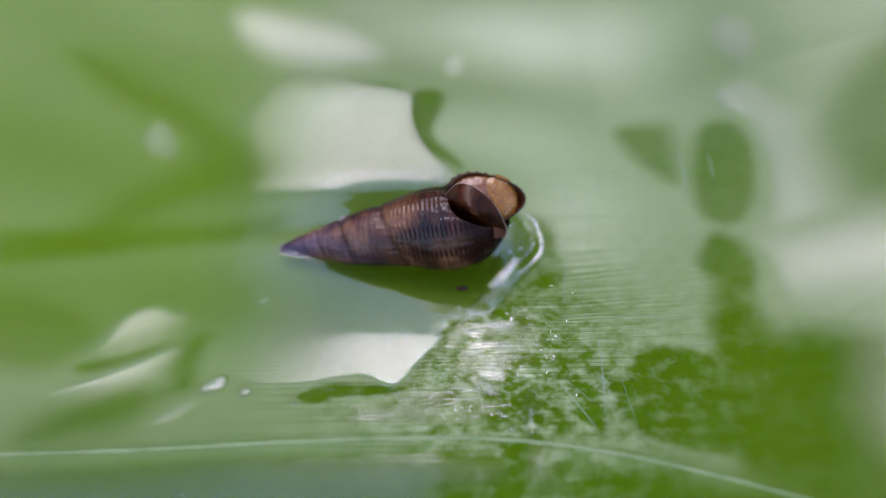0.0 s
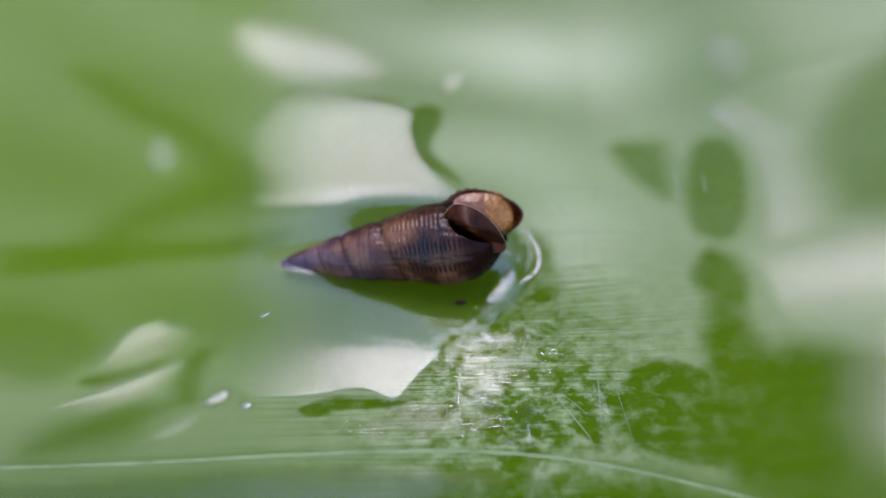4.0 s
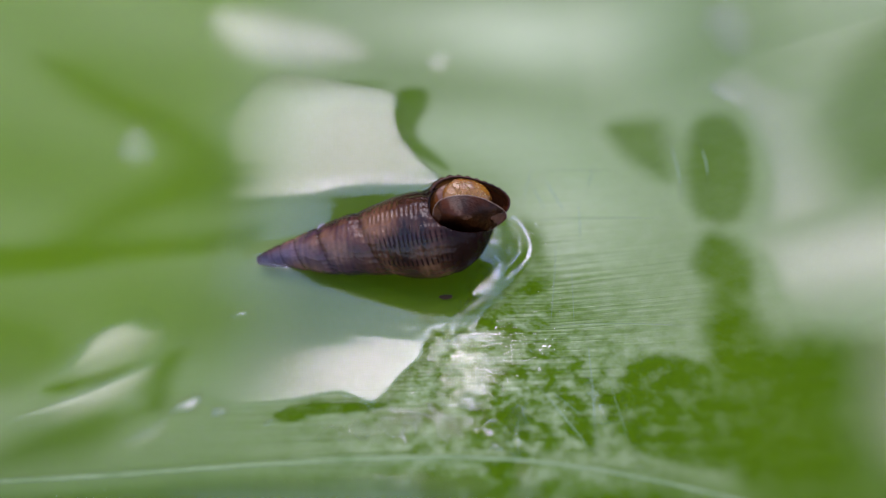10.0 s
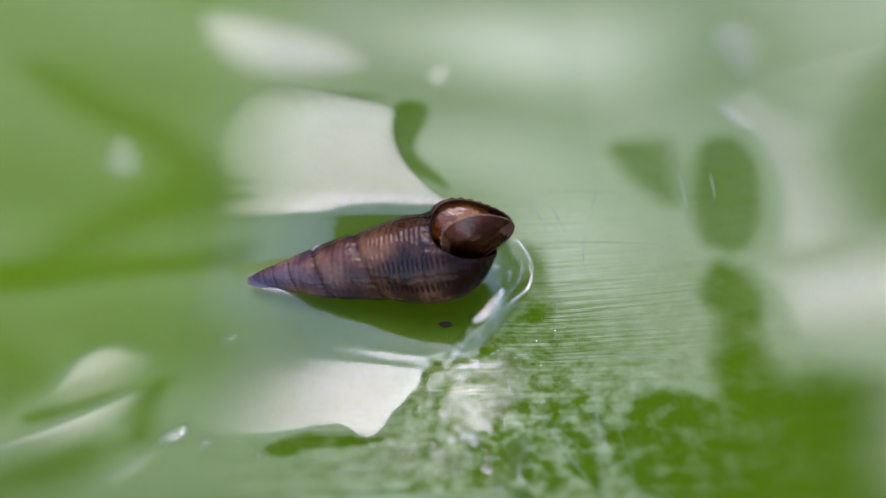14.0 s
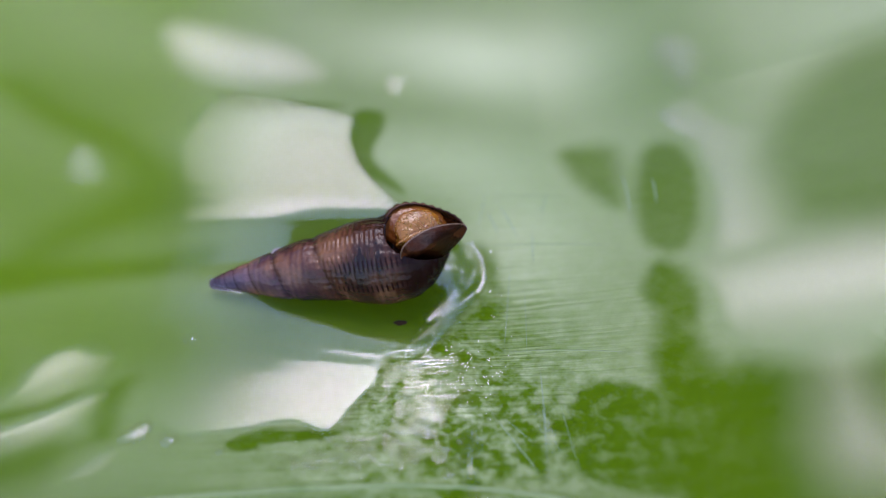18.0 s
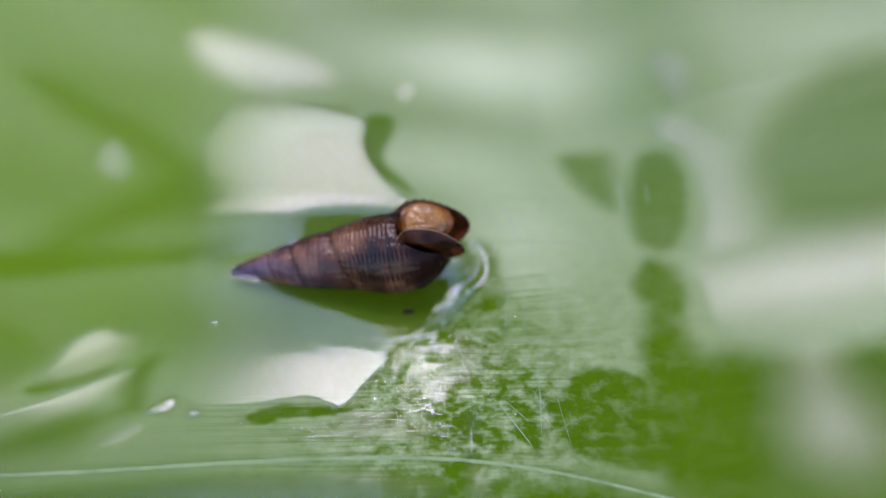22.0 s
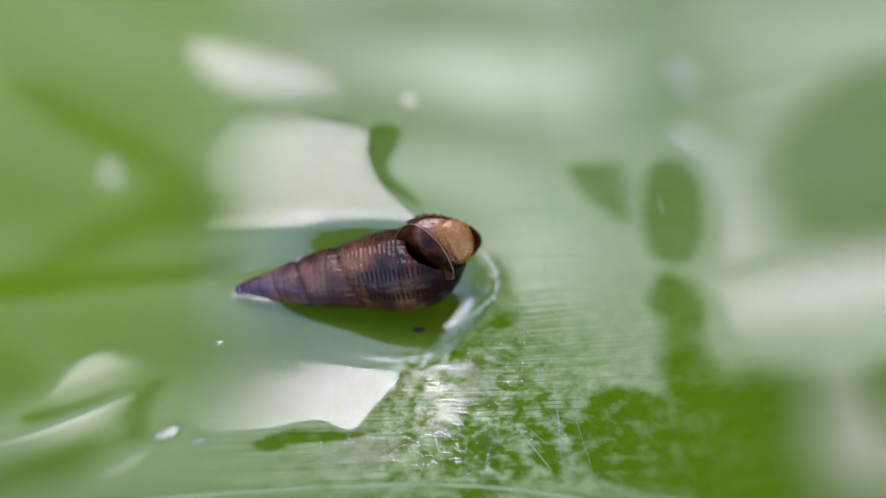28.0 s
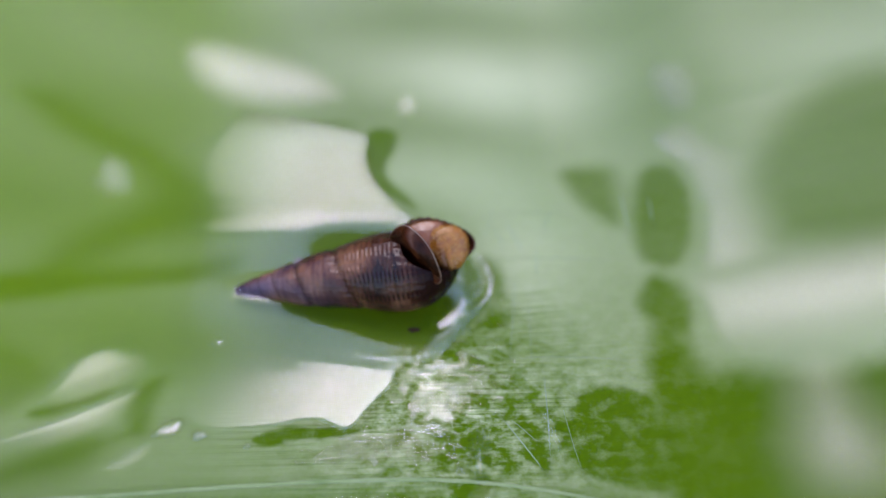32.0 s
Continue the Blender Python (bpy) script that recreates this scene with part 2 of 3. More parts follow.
def smoothstep(a, b, x):
    t = np.clip((x - a) / (b - a), 0, 1)
    return t * t * (3 - 2 * t)


def wobble(x, y, scale, seed):
    """A cheap smooth noise, about -1 to 1."""
    rng = np.random.RandomState(seed)
    out = 0 * x
    for k in range(6):
        a, p, q = rng.uniform(0, 2 * math.pi, 3)
        w = rng.uniform(0.6, 1.6) / scale
        out = out + np.sin((x * math.cos(a) + y * math.sin(a)) * w + p) / 3.5
    return out


def ellipse_depth(x, y, cx, cy, rx, ry, deg):
    """0 at the middle, 1 on the rim."""
    c, s = math.cos(radians(deg)), math.sin(radians(deg))
    u, v = (x - cx) * c + (y - cy) * s, -(x - cx) * s + (y - cy) * c
    return np.sqrt((u / rx) ** 2 + (v / ry) ** 2)


# ---- the leaf ----
def fold_line(x):
    """Where the blade bends down along a vein."""
    return -16.7 - np.where(x < 0, 0.0021, 0.0092) * x * x


def leaf_height(x, y):
    d = np.maximum(fold_line(x) - y, 0)
    z = -0.30 * d * d / (d + 1.5)
    z = z + 0.05 * np.exp(-((fold_line(x) - y) / 0.35) ** 2)
    z = z + 0.25 * wobble(x, y, 9.0, 3) * smoothstep(10, 30, np.hypot(x, y))
    # a shallow trough, dented under the snail, that droops at its far edges
    # slopes and dent chosen so the reflections fit the camera's view
    z = z + 0.0075 * np.clip(np.abs(x) - 14, 0, 34) ** 2 + 0.0065 * np.clip(y - 8, 0, 36) ** 2 + 0.1 * np.clip(y + 12, 0, 30) * smoothstep(14, 34, x)
    z = z - 0.85 * np.exp(-(((x - 8.5) / 5.5) ** 2) - ((y + 1) / 7) ** 2)
    far = np.maximum(np.hypot(x / 1.3, y) - 50, 0)
    return z - 0.0022 * far * far


# Places where the leaf mirrors no pale sky, so the painted sheen drops: how dull, softness of the rim, outline
DULL_WEST = [
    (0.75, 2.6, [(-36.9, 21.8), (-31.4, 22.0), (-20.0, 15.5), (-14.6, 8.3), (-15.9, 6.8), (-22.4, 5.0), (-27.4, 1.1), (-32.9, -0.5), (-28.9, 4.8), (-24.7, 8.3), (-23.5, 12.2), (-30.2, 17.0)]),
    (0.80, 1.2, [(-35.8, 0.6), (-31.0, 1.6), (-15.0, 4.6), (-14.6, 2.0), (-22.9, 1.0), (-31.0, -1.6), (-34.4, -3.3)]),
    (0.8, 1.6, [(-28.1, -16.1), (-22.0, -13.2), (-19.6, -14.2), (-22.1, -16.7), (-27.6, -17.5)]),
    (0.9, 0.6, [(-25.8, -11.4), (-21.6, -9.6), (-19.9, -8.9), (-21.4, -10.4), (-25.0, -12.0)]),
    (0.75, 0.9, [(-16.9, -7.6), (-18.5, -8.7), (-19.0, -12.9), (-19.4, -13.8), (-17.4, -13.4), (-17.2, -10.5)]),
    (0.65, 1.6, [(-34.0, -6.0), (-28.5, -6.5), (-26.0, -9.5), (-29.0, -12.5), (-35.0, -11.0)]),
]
DULL_EAST = [
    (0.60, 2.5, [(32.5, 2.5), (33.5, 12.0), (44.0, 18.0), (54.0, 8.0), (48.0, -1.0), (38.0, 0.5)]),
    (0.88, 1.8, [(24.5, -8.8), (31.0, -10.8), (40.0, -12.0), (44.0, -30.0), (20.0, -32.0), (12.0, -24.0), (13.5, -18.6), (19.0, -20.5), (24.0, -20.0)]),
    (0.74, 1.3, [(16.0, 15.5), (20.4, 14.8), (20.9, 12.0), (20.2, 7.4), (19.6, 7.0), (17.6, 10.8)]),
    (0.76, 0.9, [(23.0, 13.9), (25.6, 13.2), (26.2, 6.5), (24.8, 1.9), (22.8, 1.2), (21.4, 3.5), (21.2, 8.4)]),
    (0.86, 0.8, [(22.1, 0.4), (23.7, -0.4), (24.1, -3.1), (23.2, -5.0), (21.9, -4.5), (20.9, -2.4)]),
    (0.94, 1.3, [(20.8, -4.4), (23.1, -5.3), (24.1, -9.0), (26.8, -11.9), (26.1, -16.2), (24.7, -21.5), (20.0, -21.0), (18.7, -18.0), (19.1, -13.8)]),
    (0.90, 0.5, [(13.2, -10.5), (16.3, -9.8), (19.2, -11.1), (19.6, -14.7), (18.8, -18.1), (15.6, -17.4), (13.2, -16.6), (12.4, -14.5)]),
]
DULL_MIDDLE = [
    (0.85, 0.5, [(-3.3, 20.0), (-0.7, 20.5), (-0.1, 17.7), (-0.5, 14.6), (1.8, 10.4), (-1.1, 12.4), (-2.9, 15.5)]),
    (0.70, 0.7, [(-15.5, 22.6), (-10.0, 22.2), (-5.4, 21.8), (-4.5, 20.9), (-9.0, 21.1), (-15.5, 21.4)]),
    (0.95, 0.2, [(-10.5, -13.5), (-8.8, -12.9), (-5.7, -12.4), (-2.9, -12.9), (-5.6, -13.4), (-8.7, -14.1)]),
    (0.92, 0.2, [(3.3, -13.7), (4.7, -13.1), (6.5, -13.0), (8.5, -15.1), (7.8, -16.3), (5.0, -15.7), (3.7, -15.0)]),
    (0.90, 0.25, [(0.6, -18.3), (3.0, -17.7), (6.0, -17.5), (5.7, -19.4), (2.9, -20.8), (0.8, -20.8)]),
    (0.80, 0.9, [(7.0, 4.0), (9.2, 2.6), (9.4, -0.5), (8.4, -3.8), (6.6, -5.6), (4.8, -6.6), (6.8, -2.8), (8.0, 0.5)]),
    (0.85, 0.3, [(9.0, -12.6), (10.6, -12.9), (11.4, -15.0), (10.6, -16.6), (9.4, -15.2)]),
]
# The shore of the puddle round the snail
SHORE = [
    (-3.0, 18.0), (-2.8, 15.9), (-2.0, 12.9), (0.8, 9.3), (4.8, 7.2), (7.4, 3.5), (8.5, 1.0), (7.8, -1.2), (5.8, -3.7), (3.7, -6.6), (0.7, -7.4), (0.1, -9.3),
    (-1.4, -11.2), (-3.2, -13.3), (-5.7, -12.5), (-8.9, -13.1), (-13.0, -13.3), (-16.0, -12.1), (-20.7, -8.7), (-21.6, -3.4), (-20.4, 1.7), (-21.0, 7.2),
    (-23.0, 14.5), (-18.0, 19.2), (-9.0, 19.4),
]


def rounded(points, steps=8):
    """A closed smooth line through the points."""
    p = np.array(points, float)
    a, b, c, d = (np.roll(p, k, 0)[:, None] for k in (1, 0, -1, -2))
    t = (np.arange(steps) / steps)[None, :, None]
    q = 0.5 * (2 * b + (c - a) * t + (2 * a - 5 * b + 4 * c - d) * t**2 + (3 * b - a - 3 * c + d) * t**3)
    return q.reshape(-1, 2)


def shore_distance(x, y, line):
    """Millimetres inside the line (outside: minus)."""
    p, shape = np.stack([x.ravel(), y.ravel()], -1), x.shape
    best, inside = np.full(len(p), 1e9), np.zeros(len(p), bool)
    for a, b in zip(line, np.roll(line, -1, 0)):
        ab = b - a
        t = np.clip(((p - a) @ ab) / (ab @ ab), 0, 1)
        best = np.minimum(best, np.hypot(*(p - a - t[:, None] * ab).T))
        cross = (a[1] > p[:, 1]) != (b[1] > p[:, 1])
        inside ^= cross & (p[:, 0] < a[0] + (p[:, 1] - a[1]) / (ab[1] if ab[1] else 1e-9) * ab[0])
    return np.where(inside, best, -best).reshape(shape)


def reach(start, stop, step, growth=1.18):
    """Even steps out from the middle that widen past the stop."""
    out, s = list(np.arange(0, start, step)), step
    while out[-1] < stop:
        s *= growth
        out.append(out[-1] + s)
    return np.array(out)


def build_leaf():
    leaf = tagged(new("banana_leaf"), "wet glossy green banana leaf with fine parallel veins and painted pale sky sheen", "leaf", kind="structure")
    side = reach(40, 170, 0.19)
    xs = np.r_[-side[:0:-1], side]
    ys = np.r_[-reach(24, 110, 0.19)[:0:-1], reach(34, 150, 0.19)]
    x, y = np.meshgrid(xs, ys)
    z = leaf_height(x, y)
    sheen = np.ones_like(x)
    near = np.exp(-(((x - 5) / 16) ** 2 + ((y + 8) / 14) ** 2))
    jx, jy = x + near * (0.8 * wobble(x, y, 1.6, 5) + 0.5 * wobble(x, y, 0.7, 15)), y + near * (0.6 * wobble(x, y, 1.3, 6) + 0.4 * wobble(x, y, 0.6, 16))
    jx, jy = jx + (1 - near) * 0.7 * wobble(x, y, 2.0, 17), jy + (1 - near) * 0.9 * wobble(x, y, 2.4, 18)
    for dull, soft, outline in DULL_WEST + DULL_EAST + DULL_MIDDLE:
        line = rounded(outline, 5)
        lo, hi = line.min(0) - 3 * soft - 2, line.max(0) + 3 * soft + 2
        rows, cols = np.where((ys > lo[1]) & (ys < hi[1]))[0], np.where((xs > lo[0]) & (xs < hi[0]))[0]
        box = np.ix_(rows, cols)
        sheen[box] *= 1 - dull * smoothstep(-soft, soft, shore_distance(jx[box], jy[box], line))
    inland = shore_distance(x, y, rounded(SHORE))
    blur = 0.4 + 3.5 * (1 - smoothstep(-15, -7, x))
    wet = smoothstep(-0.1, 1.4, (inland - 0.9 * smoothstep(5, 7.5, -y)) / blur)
    # Painted sheen drops round the shell, where the water mirrors it darkly.
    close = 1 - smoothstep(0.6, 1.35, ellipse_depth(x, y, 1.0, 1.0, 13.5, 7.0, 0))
    sheen *= 1 - wet * (0.12 + 0.5 * smoothstep(-14, -7, x) + 0.33 * close)
    # Painted sheen lowered and raised by region to set how bright each looks.
    sheen *= 1 - 0.68 * smoothstep(0.3, 1.5, fold_line(x) - y)
    sheen *= 1 - 0.48 * np.exp(-(((x - 7.5) / 6.5) ** 2) - ((y + 9) / 8) ** 2)
    sheen *= 1 - 0.22 * smoothstep(9, 15, -y)
    sheen *= 0.88 + 0.12 * wobble(x, y, 6.0, 9) + 0.26 * (1 - near) * wobble(0.35 * x - 0.25 * y, x * 0.3 + y, 2.6, 61)
    sheen *= 1 + 0.9 * np.exp(-(((x - 10) / 9) ** 2) - ((y - 15) / 14) ** 2)
    sheen *= 1 + 0.45 * np.exp(-(((x - 12) / 5) ** 2) - ((y - 3) / 6) ** 2)
    sheen *= 1 + 0.5 * np.exp(-(((x - 21) / 5) ** 2) - ((y - 22) / 9) ** 2)
    mottle = np.clip(1.0 * np.exp(-(((x - 5) / 9) ** 2 + ((y + 11) / 8) ** 2)) + 0.12 * np.exp(-((x / 30) ** 2 + (y / 18) ** 2)), 0, 1) * (1 - wet)
    # Blade more translucent towards the west.
    translucency = 0.17 + 0.50 * (1 - smoothstep(-24, -8, x)) * smoothstep(-20, -4, y)
    blade = part("blade", mesh_of("blade", np.stack([x, y, z], -1).reshape(-1, 3), grid_faces(*x.shape), LEAF, attributes=[("sheen", sheen), ("mottle", mottle), ("relief", np.clip(1.25 * near * (1 - 0.6 * smoothstep(11, 15, x)), 0.10, 1) * (1 - 0.8 * wet)), ("translucency", translucency)]), leaf)
    thick = blade.modifiers.new("thickness", "SOLIDIFY")
    thick.thickness, thick.offset, thick.material_offset, thick.material_offset_rim = 0.0004, -1, 1, 1
    blade.data.materials.append(LEAF_BACK)
    return leaf


def ridge(name, line, width, height, material, parent, label=""):
    """A low rounded ridge along a line of plan points that lies on the blade."""
    p = np.array(line, float)
    t = np.gradient(p, axis=0)
    t /= np.linalg.norm(t, axis=1)[:, None]
    side = np.stack([-t[:, 1], t[:, 0]], -1)
    taper = np.sin(np.linspace(0.12, math.pi - 0.12, len(p))) ** 0.5
    rows = []
    for k in np.linspace(-1, 1, 7):
        q = p + side * (k * width / 2 * taper)[:, None]
        rows.append(np.c_[q, leaf_height(q[:, 0], q[:, 1]) + height * taper * (1 - k * k) - 0.02])
    v = np.stack(rows, 1)
    return part(name, mesh_of(name, v.reshape(-1, 3), grid_faces(len(p), 7), material), parent, label)


def bent(a, b, sag, n=40, seed=0):
    t = np.linspace(0, 1, n)[:, None]
    a, b = np.array(a, float), np.array(b, float)
    d = b - a
    out = a + d * t + np.array([-d[1], d[0]]) / np.linalg.norm(d) * (sag * 4 * t * (1 - t))
    return out + 0.04 * np.random.RandomState(seed).randn(n, 1).cumsum(0) * 0.1


leaf = build_leaf()
fx = np.linspace(-60, 42, 150)
ridge("vein", np.c_[fx, fold_line(fx)], 0.5, 0.03, VEIN, leaf, "pale raised vein along the fold")
for n, (a, b, sag) in enumerate([((7.5, 4.1), (20, 2.8), 0.4), ((9, 9.5), (17, 9.0), 0.3), ((8.6, -6.5), (19, -7.4), 0.3)]):
    ridge("vein", bent(a, b, sag, 60, n), 0.22, 0.03, VEIN, leaf, "thin pale vein")
for n, (a, b, sag, w) in enumerate([((7.4, -11.0), (11.4, -17.6), 0.05, 0.20), ((8.1, -11.6), (11.0, -14.6), 0.03, 0.13), ((11.7, -6.0), (11.0, -17.5), 0.1, 0.22),
                                    ((10.7, 4.5), (8.8, -8.6), 0.1, 0.15), ((12.6, -9.4), (13.6, -18.0), -0.2, 0.10), ((9.2, 11.0), (7.6, 5.2), 0.1, 0.2),
                                    ((20.9, 12.6), (20.6, 4.6), 0.3, 0.35), ((23.2, 10.8), (22.9, 5.6), 0.2, 0.28), ((11.4, 1.5), (10.6, -9.0), 0.1, 0.10), ((8.6, 8.5), (9.9, 4.4), 0.1, 0.30), ((9.6, 9.6), (11.6, 3.8), 0.1, 0.34), ((12.6, 6.5), (12.1, 0.8), 0.1, 0.26), ((14.4, 10.5), (13.2, 6.6), 0.1, 0.30)]):
    ridge("scratch", bent(a, b, sag, 40, n + 20), w, 0.025, SCAR, leaf, "fine pale scratch on the leaf")


rng = np.random.RandomState(12)
for n in range(14):
    x0, y0 = rng.uniform(6.5, 15), rng.uniform(-15, 1)
    length, lean = rng.uniform(2.0, 6.0), rng.uniform(-0.25, 0.35)
    ridge("scratch", bent((x0, y0), (x0 + lean * length, y0 - length), rng.uniform(-0.1, 0.1), 30, n + 60), rng.uniform(0.05, 0.11), 0.015, SCAR, leaf, "fine pale scratch on the leaf")


# ---- the water ----
def water_body(name, line, depth, rim, label, group="", material=None, level=None, crest=False, step=0.22, tilt=(0, 0), fade=1.0, shown=lambda x, y: 1 + 0 * x, hazy=0.0, misty=0.0):
    line = np.asarray(line)
    lo, hi = line.min(0) - 1.2, line.max(0) + 1.2
    x, y = np.meshgrid(np.arange(lo[0], hi[0], step), np.arange(lo[1], hi[1], step))
    d = shore_distance(x, y, line)
    rim = rim(x, y) if callable(rim) else rim
    ground = leaf_height(x, y)
    level = ground + depth if level is None else level(x, y)
    z = ground + np.where(d > 0, (level - ground) * (1 - np.exp(-np.maximum(d, 0) / rim)), d * 0.6)
    mx, my = line.mean(0)
    # Tilt chosen so the surface mirrors a wanted part of the sky to the camera.
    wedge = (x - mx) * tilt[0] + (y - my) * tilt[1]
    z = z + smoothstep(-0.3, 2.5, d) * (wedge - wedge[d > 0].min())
    if crest:
        z = z + 0.13 * np.exp(-(((d - 0.55) / 0.28) ** 2)) * smoothstep(3, 6, x) * smoothstep(-3, -1, y)
    keep = d > -0.25
    faces = grid_faces(*x.shape)
    faces = faces[keep.ravel()[faces].all(1)]
    used, inverse = np.unique(faces, return_inverse=True)
    v = np.stack([x, y, z], -1).reshape(-1, 3)[used]
    ob = new(name, mesh_of(name, v, inverse.reshape(-1, 4), material or WATER, attributes=[("mirror_mask", (smoothstep(-0.2, fade, d) * shown(x, y)).ravel()[used]), ("haze", np.clip(1 - shown(x + hazy, y) + misty * smoothstep(5, 9, y), 0, 1).ravel()[used])]))
    ob.visible_shadow = False
    return tagged(ob, label, "water", group)


TIP, BASE = np.array((-13.2, -0.15, 0.8)), np.array((5.3, 0.0, 3.8))


def puddle_level(x, y):
    """The water leans on the shell, stands higher towards its tip, and on the rise behind the snail; slopes shaped to
    mirror white or dark to the camera.
    """
    t = np.clip((x - TIP[0]) / (BASE[0] - TIP[0]), 0, 1)
    d = np.maximum(np.hypot(x - np.clip(x, TIP[0], BASE[0] - 1), y) - 0.3 - 3.0 * t, 0)
    rise = np.maximum(y - 6.5, 0)
    lean = 1.85 * (1 - np.exp(-np.maximum(8.5 - x, 0) / 10)) - 0.62
    lean = lean + 0.42 * np.exp(-(((y - 2.6) / 3.0) ** 2)) * smoothstep(1.0, 3.0, y) * smoothstep(-10, -4, x)
    lean = lean - 0.05 * (np.sqrt((np.minimum(y, 0) + 8.5) ** 2 + 6.0) - 8.85)
    west = np.minimum(x + 5, 0)
    lean = lean + 0.0055 * west * west * smoothstep(6, 11, y)
    lap = 0.10 + 0.24 * (1 - smoothstep(-8, -4, x))
    lines = 0.007 * np.sin(4.6 * y + 1.2 * wobble(0.35 * x, y, 1.5, 92)) * smoothstep(4, 7, y) * (1 + 0.5 * wobble(0.3 * x, y, 1.0, 93))
    rays = 0.006 * np.sin(3.4 * (y + 0.22 * x) + 1.5 * wobble(0.3 * x, y, 1.2, 94)) * smoothstep(2.5, 4.5, -y) * (1 - smoothstep(7.5, 9, -y))
    return lines + rays + lap * np.exp(-d / 0.55) + lean + 0.25 * rise * rise / (rise + 2.5) - 0.005 * rise * (x + 8)


def puddle_rim(x, y):
    return 0.05 + 3.5 * (1 - smoothstep(-22, -14, x))


# Reflection masked down in the west, behind the snail and beside its mouth.
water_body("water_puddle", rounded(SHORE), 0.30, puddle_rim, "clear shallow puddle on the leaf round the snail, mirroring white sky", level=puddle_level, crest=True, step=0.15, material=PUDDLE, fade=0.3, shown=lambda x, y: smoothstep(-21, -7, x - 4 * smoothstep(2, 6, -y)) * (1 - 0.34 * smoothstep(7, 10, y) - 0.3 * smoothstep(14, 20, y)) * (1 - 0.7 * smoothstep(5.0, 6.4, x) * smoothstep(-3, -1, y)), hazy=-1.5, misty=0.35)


def ripple(line, width, label, slope=(0.03, 0.16), piece=8):
    """A row of small strips just above the puddle, all tilted to mirror bright sky to the camera."""
    p = rounded(np.array(line, float), 12)[: 12 * (len(line) - 1)]
    t = np.gradient(p, axis=0)
    t /= np.linalg.norm(t, axis=1)[:, None]
    side, taper = np.stack([-t[:, 1], t[:, 0]], -1), np.sin(np.linspace(0.1, math.pi - 0.1, len(p))) ** 0.5
    wide = width * taper * (1 + 0.25 * np.sin(np.arange(len(p)) * 1.7))
    vs, fs, across = [], [], np.linspace(-1, 1, 9)
    for a in range(0, len(p) - 1, piece):
        n = min(piece + 1, len(p) - a)
        c = p[a : a + n].mean(0)
        base = float(np.maximum(leaf_height(c[0], c[1]), puddle_level(c[0], c[1])))
        for k in range(n):
            q = p[a + k] + side[a + k] * (across * wide[a + k] / 2)[:, None]
            z = base + 0.05 + (q - c) @ np.array(slope) - 0.05 * across**4
            vs.append(np.c_[q, z])
        fs.append(grid_faces(n, 9) + (len(vs) - n) * 9)
    ob = new("water_ripple", mesh_of("water_ripple", np.concatenate(vs), np.concatenate(fs), WATER))
    ob.visible_shadow = False
    return tagged(ob, label, "ripple", "ripples beside the snail")


ripple([(6.9, 3.9), (7.9, 2.7), (8.2, 1.1), (7.7, -0.5), (6.7, -1.6), (6.0, -2.0)], 0.42, "bright curved ripple of water beside the shell mouth", piece=5)
ripple([(7.1, 2.4), (7.4, 1.3), (7.1, 0.2), (6.4, -0.9), (6.0, -1.2)], 0.16, "fainter curved ripple of water beside the shell mouth", piece=5)
ripple([(5.4, -0.6), (5.0, -1.5), (4.3, -2.7), (3.6, -3.8)], 2.0, "strip of water tilted to mirror white sky where the puddle meets the leaf", (0.0, 0.18), piece=6)
# Tilted to mirror pale sky to the camera.
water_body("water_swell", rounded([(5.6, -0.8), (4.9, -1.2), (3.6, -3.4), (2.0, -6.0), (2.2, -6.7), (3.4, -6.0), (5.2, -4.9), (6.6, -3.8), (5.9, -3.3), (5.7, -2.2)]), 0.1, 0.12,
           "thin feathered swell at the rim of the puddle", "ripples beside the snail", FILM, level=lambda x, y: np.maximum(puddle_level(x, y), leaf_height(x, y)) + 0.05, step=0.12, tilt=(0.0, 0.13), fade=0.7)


ripple([(6.3, 1.3), (6.5, 0.9), (6.4, 0.3), (6.3, 0.1)], 0.14, "small bright ripple beside the shell mouth", piece=5)


def drop_line(cx, cy, rx, ry, deg, seed):
    a = np.linspace(0, 2 * math.pi, 48, endpoint=False)
    k = 1 + 0.10 * np.sin(2 * a + seed) + 0.07 * np.sin(3 * a + 2 * seed)
    c, s = math.cos(radians(deg)), math.sin(radians(deg))
    u, v = rx * k * np.cos(a), ry * k * np.sin(a)
    return np.c_[cx + u * c - v * s, cy + u * s + v * c]


# x, y, half length, half width, degrees, mirroring at the middle
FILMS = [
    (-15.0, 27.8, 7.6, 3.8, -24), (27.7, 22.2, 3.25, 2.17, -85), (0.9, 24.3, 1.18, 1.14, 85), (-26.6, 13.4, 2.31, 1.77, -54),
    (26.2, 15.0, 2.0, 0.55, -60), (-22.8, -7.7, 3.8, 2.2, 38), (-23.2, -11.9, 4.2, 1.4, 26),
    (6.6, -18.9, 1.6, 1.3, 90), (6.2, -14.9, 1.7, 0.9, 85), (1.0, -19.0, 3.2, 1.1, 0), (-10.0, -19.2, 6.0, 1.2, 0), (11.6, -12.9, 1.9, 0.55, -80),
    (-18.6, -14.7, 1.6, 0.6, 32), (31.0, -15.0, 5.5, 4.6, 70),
]
